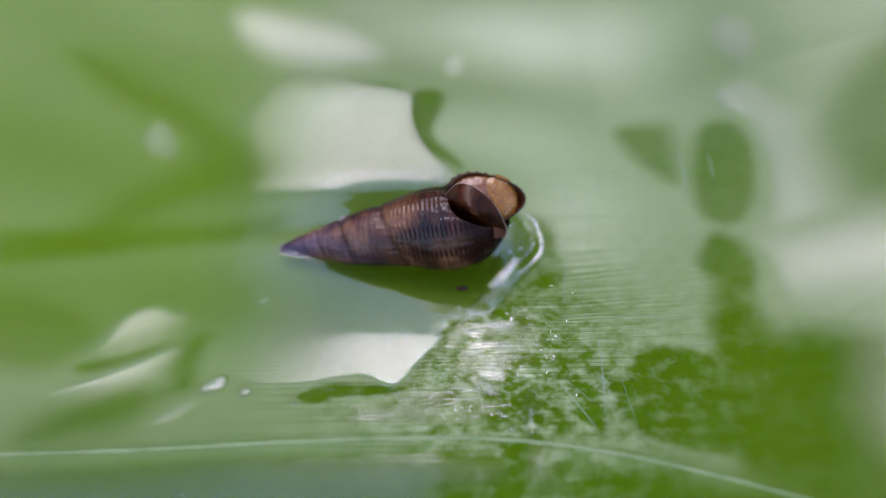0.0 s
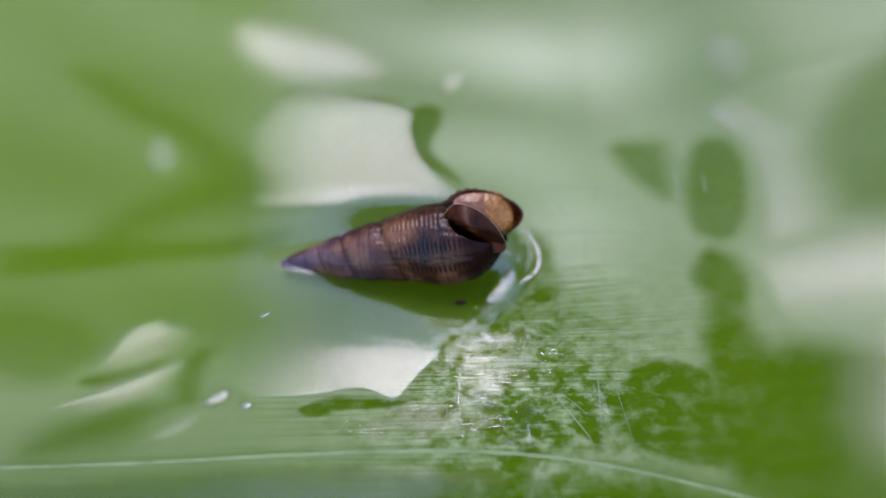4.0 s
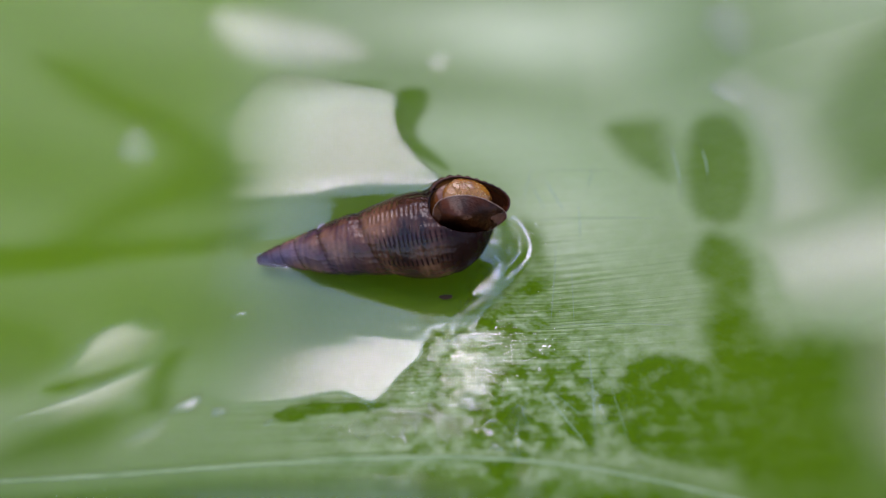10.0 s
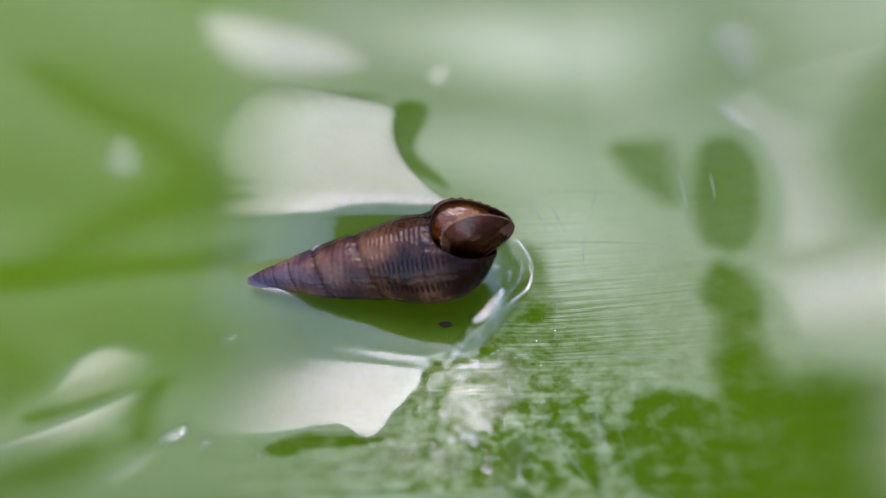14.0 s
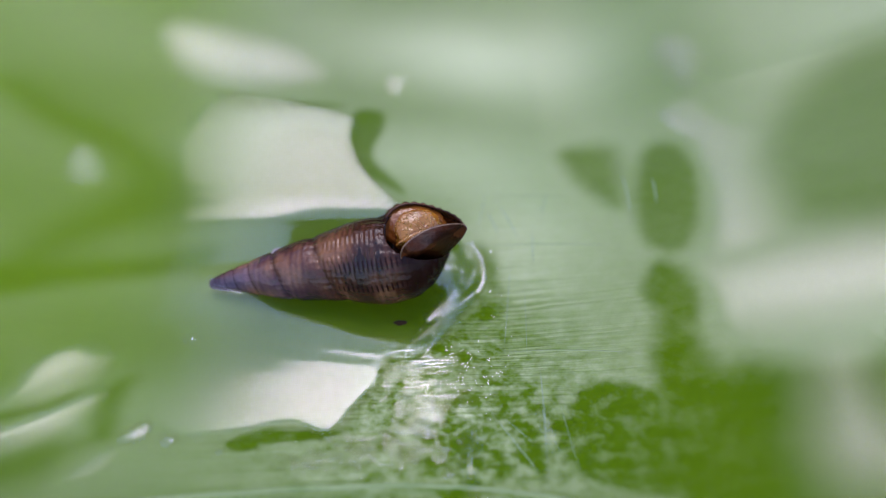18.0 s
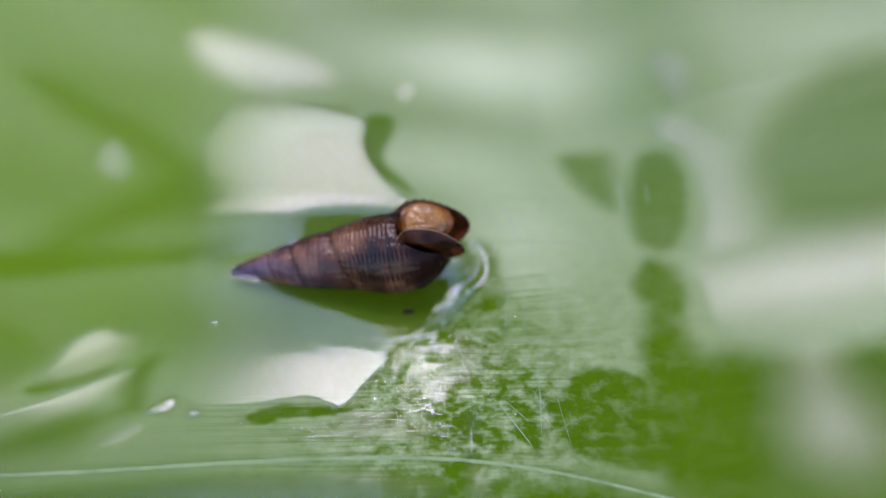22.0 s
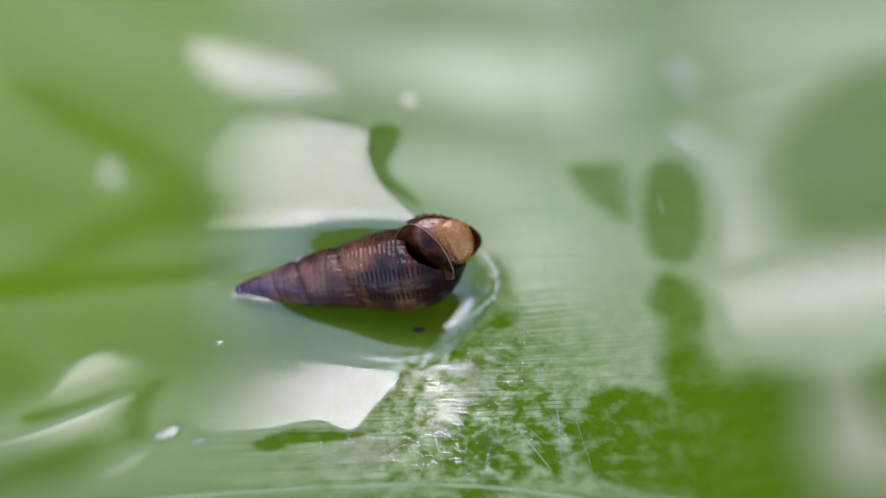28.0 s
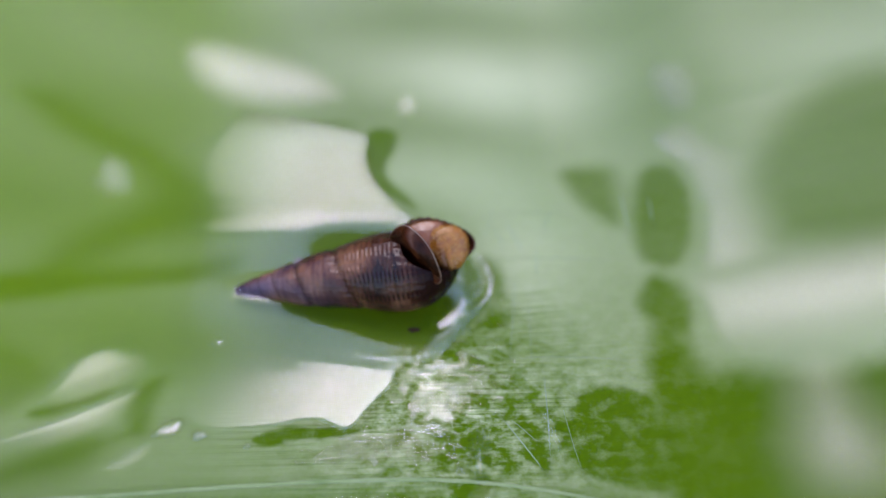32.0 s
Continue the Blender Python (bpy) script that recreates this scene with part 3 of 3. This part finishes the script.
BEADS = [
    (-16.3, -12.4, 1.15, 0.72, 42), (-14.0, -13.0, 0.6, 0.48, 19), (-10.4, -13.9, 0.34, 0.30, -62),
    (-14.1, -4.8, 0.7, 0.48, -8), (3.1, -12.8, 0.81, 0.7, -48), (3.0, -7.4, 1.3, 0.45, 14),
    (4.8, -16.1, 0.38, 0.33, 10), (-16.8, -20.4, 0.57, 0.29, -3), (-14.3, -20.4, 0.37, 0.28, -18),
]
# Film tilts are set by what they mirror to the camera.
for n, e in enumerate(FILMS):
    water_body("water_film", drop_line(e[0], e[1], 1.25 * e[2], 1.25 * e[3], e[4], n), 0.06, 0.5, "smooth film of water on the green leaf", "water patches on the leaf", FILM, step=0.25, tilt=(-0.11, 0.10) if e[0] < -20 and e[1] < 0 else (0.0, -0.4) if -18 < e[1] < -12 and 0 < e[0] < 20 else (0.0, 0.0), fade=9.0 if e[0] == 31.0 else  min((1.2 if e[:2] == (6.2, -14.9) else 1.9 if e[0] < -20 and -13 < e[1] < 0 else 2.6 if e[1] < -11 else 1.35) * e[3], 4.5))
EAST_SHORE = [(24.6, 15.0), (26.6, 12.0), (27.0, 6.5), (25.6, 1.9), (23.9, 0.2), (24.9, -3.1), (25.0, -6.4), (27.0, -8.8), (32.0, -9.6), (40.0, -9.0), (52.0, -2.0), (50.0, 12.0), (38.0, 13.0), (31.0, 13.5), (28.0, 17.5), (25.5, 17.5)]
# Reflection masked to two bands, so white sky shows only there.
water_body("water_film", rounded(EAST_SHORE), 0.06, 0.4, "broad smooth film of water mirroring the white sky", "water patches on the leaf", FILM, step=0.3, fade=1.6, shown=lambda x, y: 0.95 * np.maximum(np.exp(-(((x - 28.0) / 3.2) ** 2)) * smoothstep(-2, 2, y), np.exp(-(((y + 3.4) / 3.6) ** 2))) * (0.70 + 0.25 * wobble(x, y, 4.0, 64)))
# Film added to tint the leaf past the fold with mirrored blue sky.
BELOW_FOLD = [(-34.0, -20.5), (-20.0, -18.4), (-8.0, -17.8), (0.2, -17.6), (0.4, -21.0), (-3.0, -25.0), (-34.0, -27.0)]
water_body("water_film", rounded(BELOW_FOLD), 0.05, 0.3, "thin film of water added past the fold to mirror blue sky", "water patches on the leaf", PUDDLE, step=0.3, fade=2.6, shown=lambda x, y: 0.8 + 0 * x)
# Beads lean so that they mirror the bright sky to the camera.
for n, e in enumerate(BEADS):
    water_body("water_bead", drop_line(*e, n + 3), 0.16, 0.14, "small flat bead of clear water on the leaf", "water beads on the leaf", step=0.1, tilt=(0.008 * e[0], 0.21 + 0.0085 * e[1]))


def build_ridged_film():
    """A thin sheet of water broken up by the leaf's fine ridges."""
    x, y = np.meshgrid(np.arange(-1.6, 6.6, 0.055), np.arange(-15.4, -5.9, 0.04))
    row = y / 0.31 + 0.3 * wobble(x, y, 0.7, 81) + 0.12 * wobble(x, y, 0.25, 88) + 0.5 * wobble(x, y, 5.0, 82)
    step = row - np.floor(row)
    lift = 0.075 * step * (1 - smoothstep(0.5, 1.0, step)) * (0.8 + 0.5 * wobble(x, y, 0.5, 83)) + 0.02 * wobble(x, y, 0.16, 84) + 0.005 * wobble(x, y, 0.09, 85)
    z = leaf_height(x, y) + 0.10 + lift
    near = 1.25 - ellipse_depth(x, y, 3.1, -9.9, 3.5, 1.45, -78)
    near = near + 0.55 * wobble(x, y, 0.7, 86) + 0.9 * wobble(x, y, 0.2, 87)
    keep = (near > 0.3) & (step < 0.66 + 0.25 * wobble(x, y, 0.5, 89))
    faces = grid_faces(*x.shape)
    faces = faces[keep.ravel()[faces].all(1)]
    used, inverse = np.unique(faces, return_inverse=True)
    v = np.stack([x, y, z], -1).reshape(-1, 3)[used]
    mirror_mask = smoothstep(0.15, 0.4, near).ravel()[used]
    ob = new("water_film", mesh_of("water_film", v, inverse.reshape(-1, 4), PUDDLE, attributes=[("mirror_mask", mirror_mask), ("haze", 0.15 + 0 * mirror_mask)]))
    ob.visible_shadow = False
    tagged(ob, "thin sheet of water broken up by fine leaf ridges", "water", "water patches on the leaf")


build_ridged_film()


def build_mist():
    """Tiny beads strewn over the blade beside the puddle."""
    rng = np.random.RandomState(7)
    vs, fs, taken = [], [], set()
    a = np.linspace(0, 2 * math.pi, 7, endpoint=False)
    for cx, cy, sx, sy, n in ((2.5, -9.4, 1.7, 2.5, 500), (0.4, -14.2, 3.2, 0.9, 260), (5.6, -8.2, 2.6, 2.6, 260), (9.0, -1.5, 1.0, 3.0, 12), (-4.5, -15.0, 1.6, 0.6, 60)):
        for _ in range(n):
            x, y = cx + sx * rng.randn() * 0.7, cy + sy * rng.randn() * 0.7
            x, y = round(x / 0.27) * 0.27, round(y / 0.3) * 0.3
            if (x, y) in taken:
                continue
            taken.add((x, y))
            x, y = x + 0.05 * rng.randn(), y + 0.02 * rng.randn()
            r = 0.05 + 0.09 * rng.rand()
            z, s = float(leaf_height(np.array(x), np.array(y))), len(vs)
            vs += [(x + 1.35 * r * math.cos(t), y + r * math.sin(t), z - 0.02) for t in a]
            # Flat tops tilted to glint bright sky towards the camera.
            vs += [(x + 1.0 * r * math.cos(t), y + 0.75 * r * math.sin(t), z + 0.35 * r + 0.14 * r * math.sin(t)) for t in a] + [(x, y, z + 0.38 * r)]
            fs += [(s + k, s + (k + 1) % 7, s + 7 + (k + 1) % 7, s + 7 + k) for k in range(7)] + [(s + 7 + k, s + 7 + (k + 1) % 7, s + 14) for k in range(7)]
    ob = new("water_droplets", mesh_of("water_droplets", vs, fs, WATER, smooth=False))
    ob.visible_shadow = False
    tagged(ob, "fine mist of tiny water beads along the leaf veins", "droplets", kind="stuff")


build_mist()


# ---- the snail ----
snail = tagged(new("snail"), "small brown pointed snail on its back in a leaf puddle", "snail")
AXIS = (BASE - TIP) / np.linalg.norm(BASE - TIP)
LONG = float(np.linalg.norm(BASE - TIP))
UPWARD = np.array((0, 0, 1.0)) - AXIS[2] * AXIS
UPWARD /= np.linalg.norm(UPWARD)
ASIDE = np.cross(UPWARD, AXIS)

MOUTH = np.array((3.45, 0.60, 5.15))
OUT = np.array((0.16, -0.58, 0.80))
OUT /= np.linalg.norm(OUT)
MX = np.array((1.0, 0.10, 0.0)) - OUT * (OUT @ np.array((1.0, 0.10, 0.0)))
MX /= np.linalg.norm(MX)
MY = np.cross(OUT, MX)
MOUTH_LONG, MOUTH_WIDE = 3.05, 2.15


def mouth_rim(a):
    """The mouth's outline: an oval drawn out to a blunt point."""
    k = 1 + 0.05 * np.cos(3 * a)
    return MOUTH_LONG * np.cos(a) * k, MOUTH_WIDE * np.sin(a) * (1 - 0.18 * np.cos(a)) * k


def build_shell():
    n, m = 420, 200
    s = np.linspace(0, 1, n)[:, None]
    a = np.linspace(0, 2 * math.pi, m, endpoint=False)[None]
    r = np.interp(s, [0, 0.03, 0.16, 0.30, 0.50, 0.66, 0.76, 0.85, 0.92, 0.97, 1.0], [0.35, 0.55, 1.22, 1.95, 2.62, 3.18, 3.42, 3.22, 2.45, 1.45, 0.3])
    kernel = np.ones(15) / 15
    r = np.convolve(np.pad(r.ravel(), 7, "edge"), kernel, "valid")[:, None]
    whorl = np.log(np.maximum(s, 0.01) / 0.78) / math.log(1.62) + a / (2 * math.pi)
    f = whorl - np.floor(whorl)
    spire = 1 - smoothstep(0.80, 0.90, s)
    bulge = 1 - 0.085 * spire * np.abs(2 * f - 1) ** 4 + 0.015
    cords = np.cos(2 * math.pi * s * LONG / 0.50 + a)
    ribs = np.cos(30 * a + 9 * s)
    rr = r * bulge * (1 + 0.0015 * cords * (1 - 0.6 * spire) * (1 + 0.6 * np.sin(3 * a + 20 * s)) + 0.010 * ribs * spire * np.abs(2 * f - 1) ** 2 + 0.012 * wobble(s * 14 + 0 * a, 2.2 * np.sin(a) + 4 * s, 1.0, 41))
    uneven = 1.1 * wobble(s * 22, 5 * np.sin(a) + 3 * np.cos(a), 1.0, 98)
    knobs = np.cos(2 * math.pi * s * LONG / 0.36 + 0.6 * a + uneven) * smoothstep(0.40, 0.55, s) * (1 - smoothstep(0.84, 0.90, s))
    rr = rr + 0.032 * knobs * (0.10 + 0.90 * np.exp(-((((a + 0.40 + math.pi) % (2 * math.pi) - math.pi) / 0.42) ** 2))) * np.clip(0.8 + 1.5 * wobble(s * 24, 9 * np.sin(a) + 5 * np.cos(a), 1.0, 95), 0, 2) + 0.05 * wobble(s * 26, 6 * np.cos(a) + 4 * np.sin(a), 1.0, 96) * spire
    p = TIP + AXIS * (s * LONG)[..., None] + rr[..., None] * (np.cos(a)[..., None] * UPWARD + np.sin(a)[..., None] * ASIDE)
    # hollow the last whorl behind the mouth
    q = p - MOUTH
    u, v, w = q @ MX, q @ MY, q @ OUT
    inside = np.sqrt((u / MOUTH_LONG) ** 2 + (v / MOUTH_WIDE) ** 2)
    sunk = np.minimum(w, -1.9 * (1 - smoothstep(0.80, 1.02, inside)) + 9 * smoothstep(0.98, 1.05, inside))
    p = p + (sunk - w)[..., None] * OUT
    stroke = smoothstep(0.15, 0.65, np.cos(2 * math.pi * s * LONG / 0.36 + 0.6 * a + uneven))
    rows = 0
    for centre, half in ((-1.40, 0.15), (-0.84, 0.21), (0.35, 0.12), (1.3, 0.2), (2.2, 0.2), (3.2, 0.2), (4.0, 0.2)):
        rows = np.maximum(rows, np.exp(-(((a - centre % (2 * math.pi) + math.pi) % (2 * math.pi) - math.pi) / half) ** 2))
    rows = smoothstep(0.42, 0.85, rows)
    dark_tone = stroke * rows * smoothstep(0.52, 0.60, s) * (1 - smoothstep(0.84, 0.90, s))
    # Also darker along the whorl seams and on the front of the last whorl.
    dark_tone = np.maximum(dark_tone, 0.6 * smoothstep(0.78, 1.0, np.abs(2 * f - 1)) * spire * (0.7 + 0.5 * wobble(s * 20, 3 * a, 1.0, 97)))
    dark_tone = np.maximum(dark_tone, 0.97 * smoothstep(0.75, 0.87, s) * smoothstep(-0.2, 0.3, np.cos(a + 1.0)))
    # Sky reflection painted lilac on the spire, and faintly between the dashes.
    sky_tint = (1 - smoothstep(0.10, 0.60, s)) * (0.6 + 0.4 * wobble(s * 30, 2.5 * a, 1.0, 77)) * 0.85 * smoothstep(-1.0, 0.1, np.cos(a - 4.9)) + 0 * a
    sky_tint = np.maximum(sky_tint, (0.05 + 0.08 * wobble(s * 40, a * 5, 1.0, 79)) * rows * (1 - stroke) * smoothstep(0.45, 0.62, s) * (1 - smoothstep(0.82, 0.89, s)) * (np.abs(((a + 1.1 + math.pi) % (2 * math.pi)) - math.pi) < 0.75))
    streak = 0.5 + 0.30 * wobble(s * 190 + 0.8 * np.sin(a + 3), 1.2 * np.cos(a) + 2 * s, 1.0, 71) + 0.25 * wobble(s * 60, 3 * np.sin(a) + 5 * s, 1.0, 72)
    me = mesh_of("shell", p.reshape(-1, 3), np.r_[grid_faces(n, m, True)], SHELL, attributes=[("dark_tone", dark_tone), ("sky_tint", sky_tint), ("streak", streak)])
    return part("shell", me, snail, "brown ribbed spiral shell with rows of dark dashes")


def mouth_rings(rings, n=204, ribbed=False):
    a = np.linspace(0, 2 * math.pi, n, endpoint=False)
    u, v = mouth_rim(a)
    out = []
    for scale, depth in rings:
        scale = 1 + (scale - 1) * (0.35 + 0.65 * np.clip(np.sin(a) * 1.6, 0, 1)) if ribbed and scale > 1 else scale
        scale = scale * (1 + (0.022 * np.cos(30 * a) * np.clip(np.sin(a), 0, 1) if ribbed and 0 > depth > -1.2 else 0 * a))
        out.append(MOUTH + np.outer(u * scale, MX) + np.outer(v * scale, MY) + depth * OUT)
    return np.concatenate(out), grid_faces(len(rings), n, True)


def build_mouth():
    rings = [(0.78, -2.6), (0.97, -1.8), (1.08, -1.2), (1.10, -0.75), (1.085, -0.36), (1.05, -0.12), (1.02, 0.0), (1.0, 0.04), (0.98, 0.02), (0.965, -0.12)]
    v, f = mouth_rings(rings, ribbed=True)
    a = np.tile(np.linspace(0, 2 * math.pi, 204, endpoint=False), len(rings))
    ring = np.repeat(np.arange(len(rings)), 204)
    dark_tone = smoothstep(0.1, 0.6, np.cos(34 * a)) * (ring < 6) * smoothstep(-0.3, 0.3, np.sin(a)) * 0.9
    # Light brown top of the lip, its lit tone painted in.
    pale = 0.55 * (ring < 7) * smoothstep(0.0, 0.5, np.sin(a))
    part("lip", mesh_of("lip", v, f, SHELL, attributes=[("dark_tone", dark_tone), ("sky_tint", 0 * a), ("streak", 0.5 + 1.1 * pale)]), snail, "thin dark-striped edge of the shell mouth")
    v, f = mouth_rings([(0.965, -0.10), (0.94, -0.5), (0.86, -1.2), (0.6, -1.7), (0.02, -1.85)])
    part("lining", mesh_of("lining", v, f, LINING), snail, "glossy orange-brown inside of the shell mouth")


def lump(name, radii, material, parent, label, seed, rough=0.06, squash=0.0):
    n, m = 40, 56
    t = np.linspace(0.02, math.pi - 0.02, n)[:, None]
    a = np.linspace(0, 2 * math.pi, m, endpoint=False)[None]
    d = np.stack([np.sin(t) * np.cos(a), np.sin(t) * np.sin(a), np.cos(t) + 0 * a], -1)
    k = 1 + rough * wobble(d[..., 0] * 3 + d[..., 2] * 2, d[..., 1] * 3, 1.0, seed) + 0.3 * rough * wobble(d[..., 0] * 14, d[..., 1] * 14 + 9 * d[..., 2], 1.0, seed + 1)
    v = d * k[..., None] * np.array(radii)
    v[..., 2] += squash * (v[..., 0] ** 2) / radii[0]
    return part(name, mesh_of(name, v.reshape(-1, 3), grid_faces(n, m, True), material), parent, label)


def build_operculum():
    """A thin horny plate, oval with one blunt point, slightly dished, with growth rings."""
    n, m = 26, 72
    a = np.linspace(0, 2 * math.pi, m, endpoint=False)[None]
    t = np.linspace(0.02, 1, n)[:, None]
    u = 2.70 * np.cos(a) * (1 + 0.06 * np.cos(3 * a)) * t
    v = 1.68 * np.sin(a) * (1 - 0.20 * np.cos(a)) * t
    z = 0.10 * t**4 - 0.04 + 0.004 * np.sin(t * 40) * smoothstep(0.15, 0.4, t) + 0.02 * wobble(u, v, 0.5, 33)
    top = np.stack([u, v, z], -1).reshape(-1, 3)
    low = np.stack([u * 0.99, v * 0.99, z - 0.16], -1).reshape(-1, 3)[::-1]
    verts = np.r_[top, low]
    faces = grid_faces(2 * n, m, True)
    ob = part("operculum", mesh_of("operculum", verts, faces, HORN), snail, "dark brown horny trapdoor plate")
    ring = np.stack([u[-1], v[-1], z[-1]], -1)
    tube = []
    for k in np.linspace(0, 2 * math.pi, 7)[:-1]:
        out = ring / np.linalg.norm(ring[:, :2], axis=1)[:, None]
        out[:, 2] = 0
        tube.append(ring + out * (0.045 * math.cos(k)) + np.array((0, 0, 0.045 * math.sin(k) - 0.05)))
    tube = np.stack(tube, 0)
    f = grid_faces(6, m, True)
    last = np.stack([5 * m + np.arange(m), 5 * m + (np.arange(m) + 1) % m, (np.arange(m) + 1) % m, np.arange(m)], -1)
    part("plate_edge", mesh_of("plate_edge", tube.reshape(-1, 3), np.r_[f, last], EDGE), ob, "lighter edge of the plate")
    return ob


build_shell()
build_mouth()
mantle = lump("mantle", (2.45, 1.75, 0.75), MANTLE, snail, "moist orange-brown mantle inside the shell mouth", 11, 0.09)
foot = lump("foot", (1.95, 1.6, 0.75), FOOT, snail, "grainy ochre foot of the snail", 15, 0.11)
fold = lump("foot_fold", (1.5, 0.35, 0.5), FOOT, snail, "cream fold along the foot", 19, 0.10)
operculum = build_operculum()
grit = lump("grit", (0.55, 0.4, 0.45), GRIT, snail, "pale crumb stuck to the shell", 23, 0.3)
grit.location = Vector((-7.7, 0.9, 3.0)) * MM
tagged(lump("leaf_speck", (0.45, 0.26, 0.06), SPECK, None, "", 31, 0.25), "small brown blemish on the leaf under the water", "speck").location = Vector((1.5, -3.9, 0.02)) * MM

# ---- the ground under the leaf ----
# Unseen; its pale tone is there to bounce light up through the leaf.
g = np.array([(-60, -60, -0.35), (60, -60, -0.35), (60, 60, -0.35), (-60, 60, -0.35)]) / MM
tagged(new("ground", mesh_of("ground", g, [(0, 1, 2, 3)], BOUNCE_GROUND)), "unseen pale ground far below the leaf, added to bounce light up through it", "ground", kind="structure")


def add_unseen_hedge():
    """An unseen clipped hedge, added some metres away to close the place and darken low reflections."""
    az, up = np.meshgrid(np.radians(np.linspace(-80, 80, 90)), np.linspace(0, 1, 30), indexing="ij")
    top = 2150 + 160 * wobble(az * 9, 0 * az, 1.0, 51) + 90 * wobble(az * 40, 0 * az, 1.0, 52)
    r = 3000 + 120 * wobble(az * 20, up * 9, 1.0, 53) - 300 * up
    v = np.stack([r * np.sin(az), r * np.cos(az), -350 + up * (top + 350)], -1)
    ob = new("hedge", mesh_of("hedge", v.reshape(-1, 3), grid_faces(90, 30), UNSEEN_HEDGE))
    ob.modifiers.new("thickness", "SOLIDIFY").thickness = 0.25
    tagged(ob, "unseen dark green hedge added to darken low reflections in the water", "hedge", kind="structure")


add_unseen_hedge()


def in_mouth(x, y, z, turn=0, tilt=0, swing=0):
    frame_of = Matrix(((MX[0], MY[0], OUT[0], MOUTH[0] * MM), (MX[1], MY[1], OUT[1], MOUTH[1] * MM), (MX[2], MY[2], OUT[2], MOUTH[2] * MM), (0, 0, 0, 1)))
    return frame_of @ pose(x * MM, y * MM, z * MM, 0, 0, turn) @ pose(0, 0, 0, tilt, swing, 0)


# seconds, place in the mouth (right, up), turn in its plane, tilt of the far edge outwards; the near edge rests on the lip
PLATE = [
    (0, -1.1, -1, -42, 42), (3, -1.1, -1.05, -40, 44), (5.5, -1.1, -1.3, -26, 50), (6.5, -1.05, -1.4, -20, 52), (8, -0.85, -1.3, -14, 48), (9, -0.5, -1.1, -8, 40),
    (11, -0.2, -0.8, -4, 30), (13, -0.1, -0.45, 0, 18), (14.5, 0.4, -0.8, 20, 42), (15.5, 0.55, -1.05, 30, 49), (17.5, 0.4, -1.15, 24, 48), (18.5, 0.2, -1.3, 15, 50),
    (19, -0.3, -1.55, -6, 52), (20, -0.3, -1.7, -4, 54), (21.5, -0.4, -1.65, -8, 54), (22.5, -0.7, -1.5, -17, 54), (23.5, -1, -1.3, -28, 53), (25, -1.3, -1, -40, 53),
    (28, -1.65, -0.75, -48, 56), (30, -1.85, -0.7, -52, 58), (32, -1.95, -0.7, -55, 60),
]
# seconds, place in the mouth (right, up, out), turn in its plane
FLESH = [
    (0, 1.05, 0.35, -0.55, -60), (3, 1.05, 0.35, -0.55, -60), (6, 0.1, 0.5, -0.22, -20), (8, -0.2, 0.55, -0.18, -5), (9, -0.2, 0.5, -0.12, 0), (11, 0.0, 0.5, -0.55, 0), (13, -0.2, 0.45, -1.05, 5),
    (14.5, -0.45, 0.45, -0.52, 18), (15.5, -0.35, 0.25, -0.25, 24), (18.2, -0.4, 0.25, -0.12, 20), (19.3, -0.45, 0.40, 0.0, 4), (22, -0.5, 0.45, -0.05, 0), (24, 0.0, 0.4, -0.2, -20), (26, 0.7, 0.3, -0.25, -50),
    (28, 0.95, 0.1, -0.1, -65), (32, 1.05, -0.15, 0.1, -80),
]


def motions():
    walk(operculum, [(t, in_mouth(x, y, 0.15 + 1.6 * math.sin(radians(tilt)), turn, tilt)) for t, x, y, turn, tilt in PLATE])
    walk(foot, [(t, in_mouth(x, y, z, turn)) for t, x, y, z, turn in FLESH])
    walk(fold, [(t, in_mouth(x - 0.3, y - 0.5, z + 0.35, turn)) for t, x, y, z, turn in FLESH])
    walk(mantle, [(0, in_mouth(-0.50, 0.62, -0.60)), (6, in_mouth(-0.60, 0.6, -0.50)), (13, in_mouth(-0.60, 0.5, -0.85)), (18.5, in_mouth(-0.65, 0.5, -0.5)), (20, in_mouth(-0.60, 0.6, -0.48)), (28, in_mouth(-0.55, 0.6, -0.50)), (32, in_mouth(-0.55, 0.6, -0.46))])


motions()
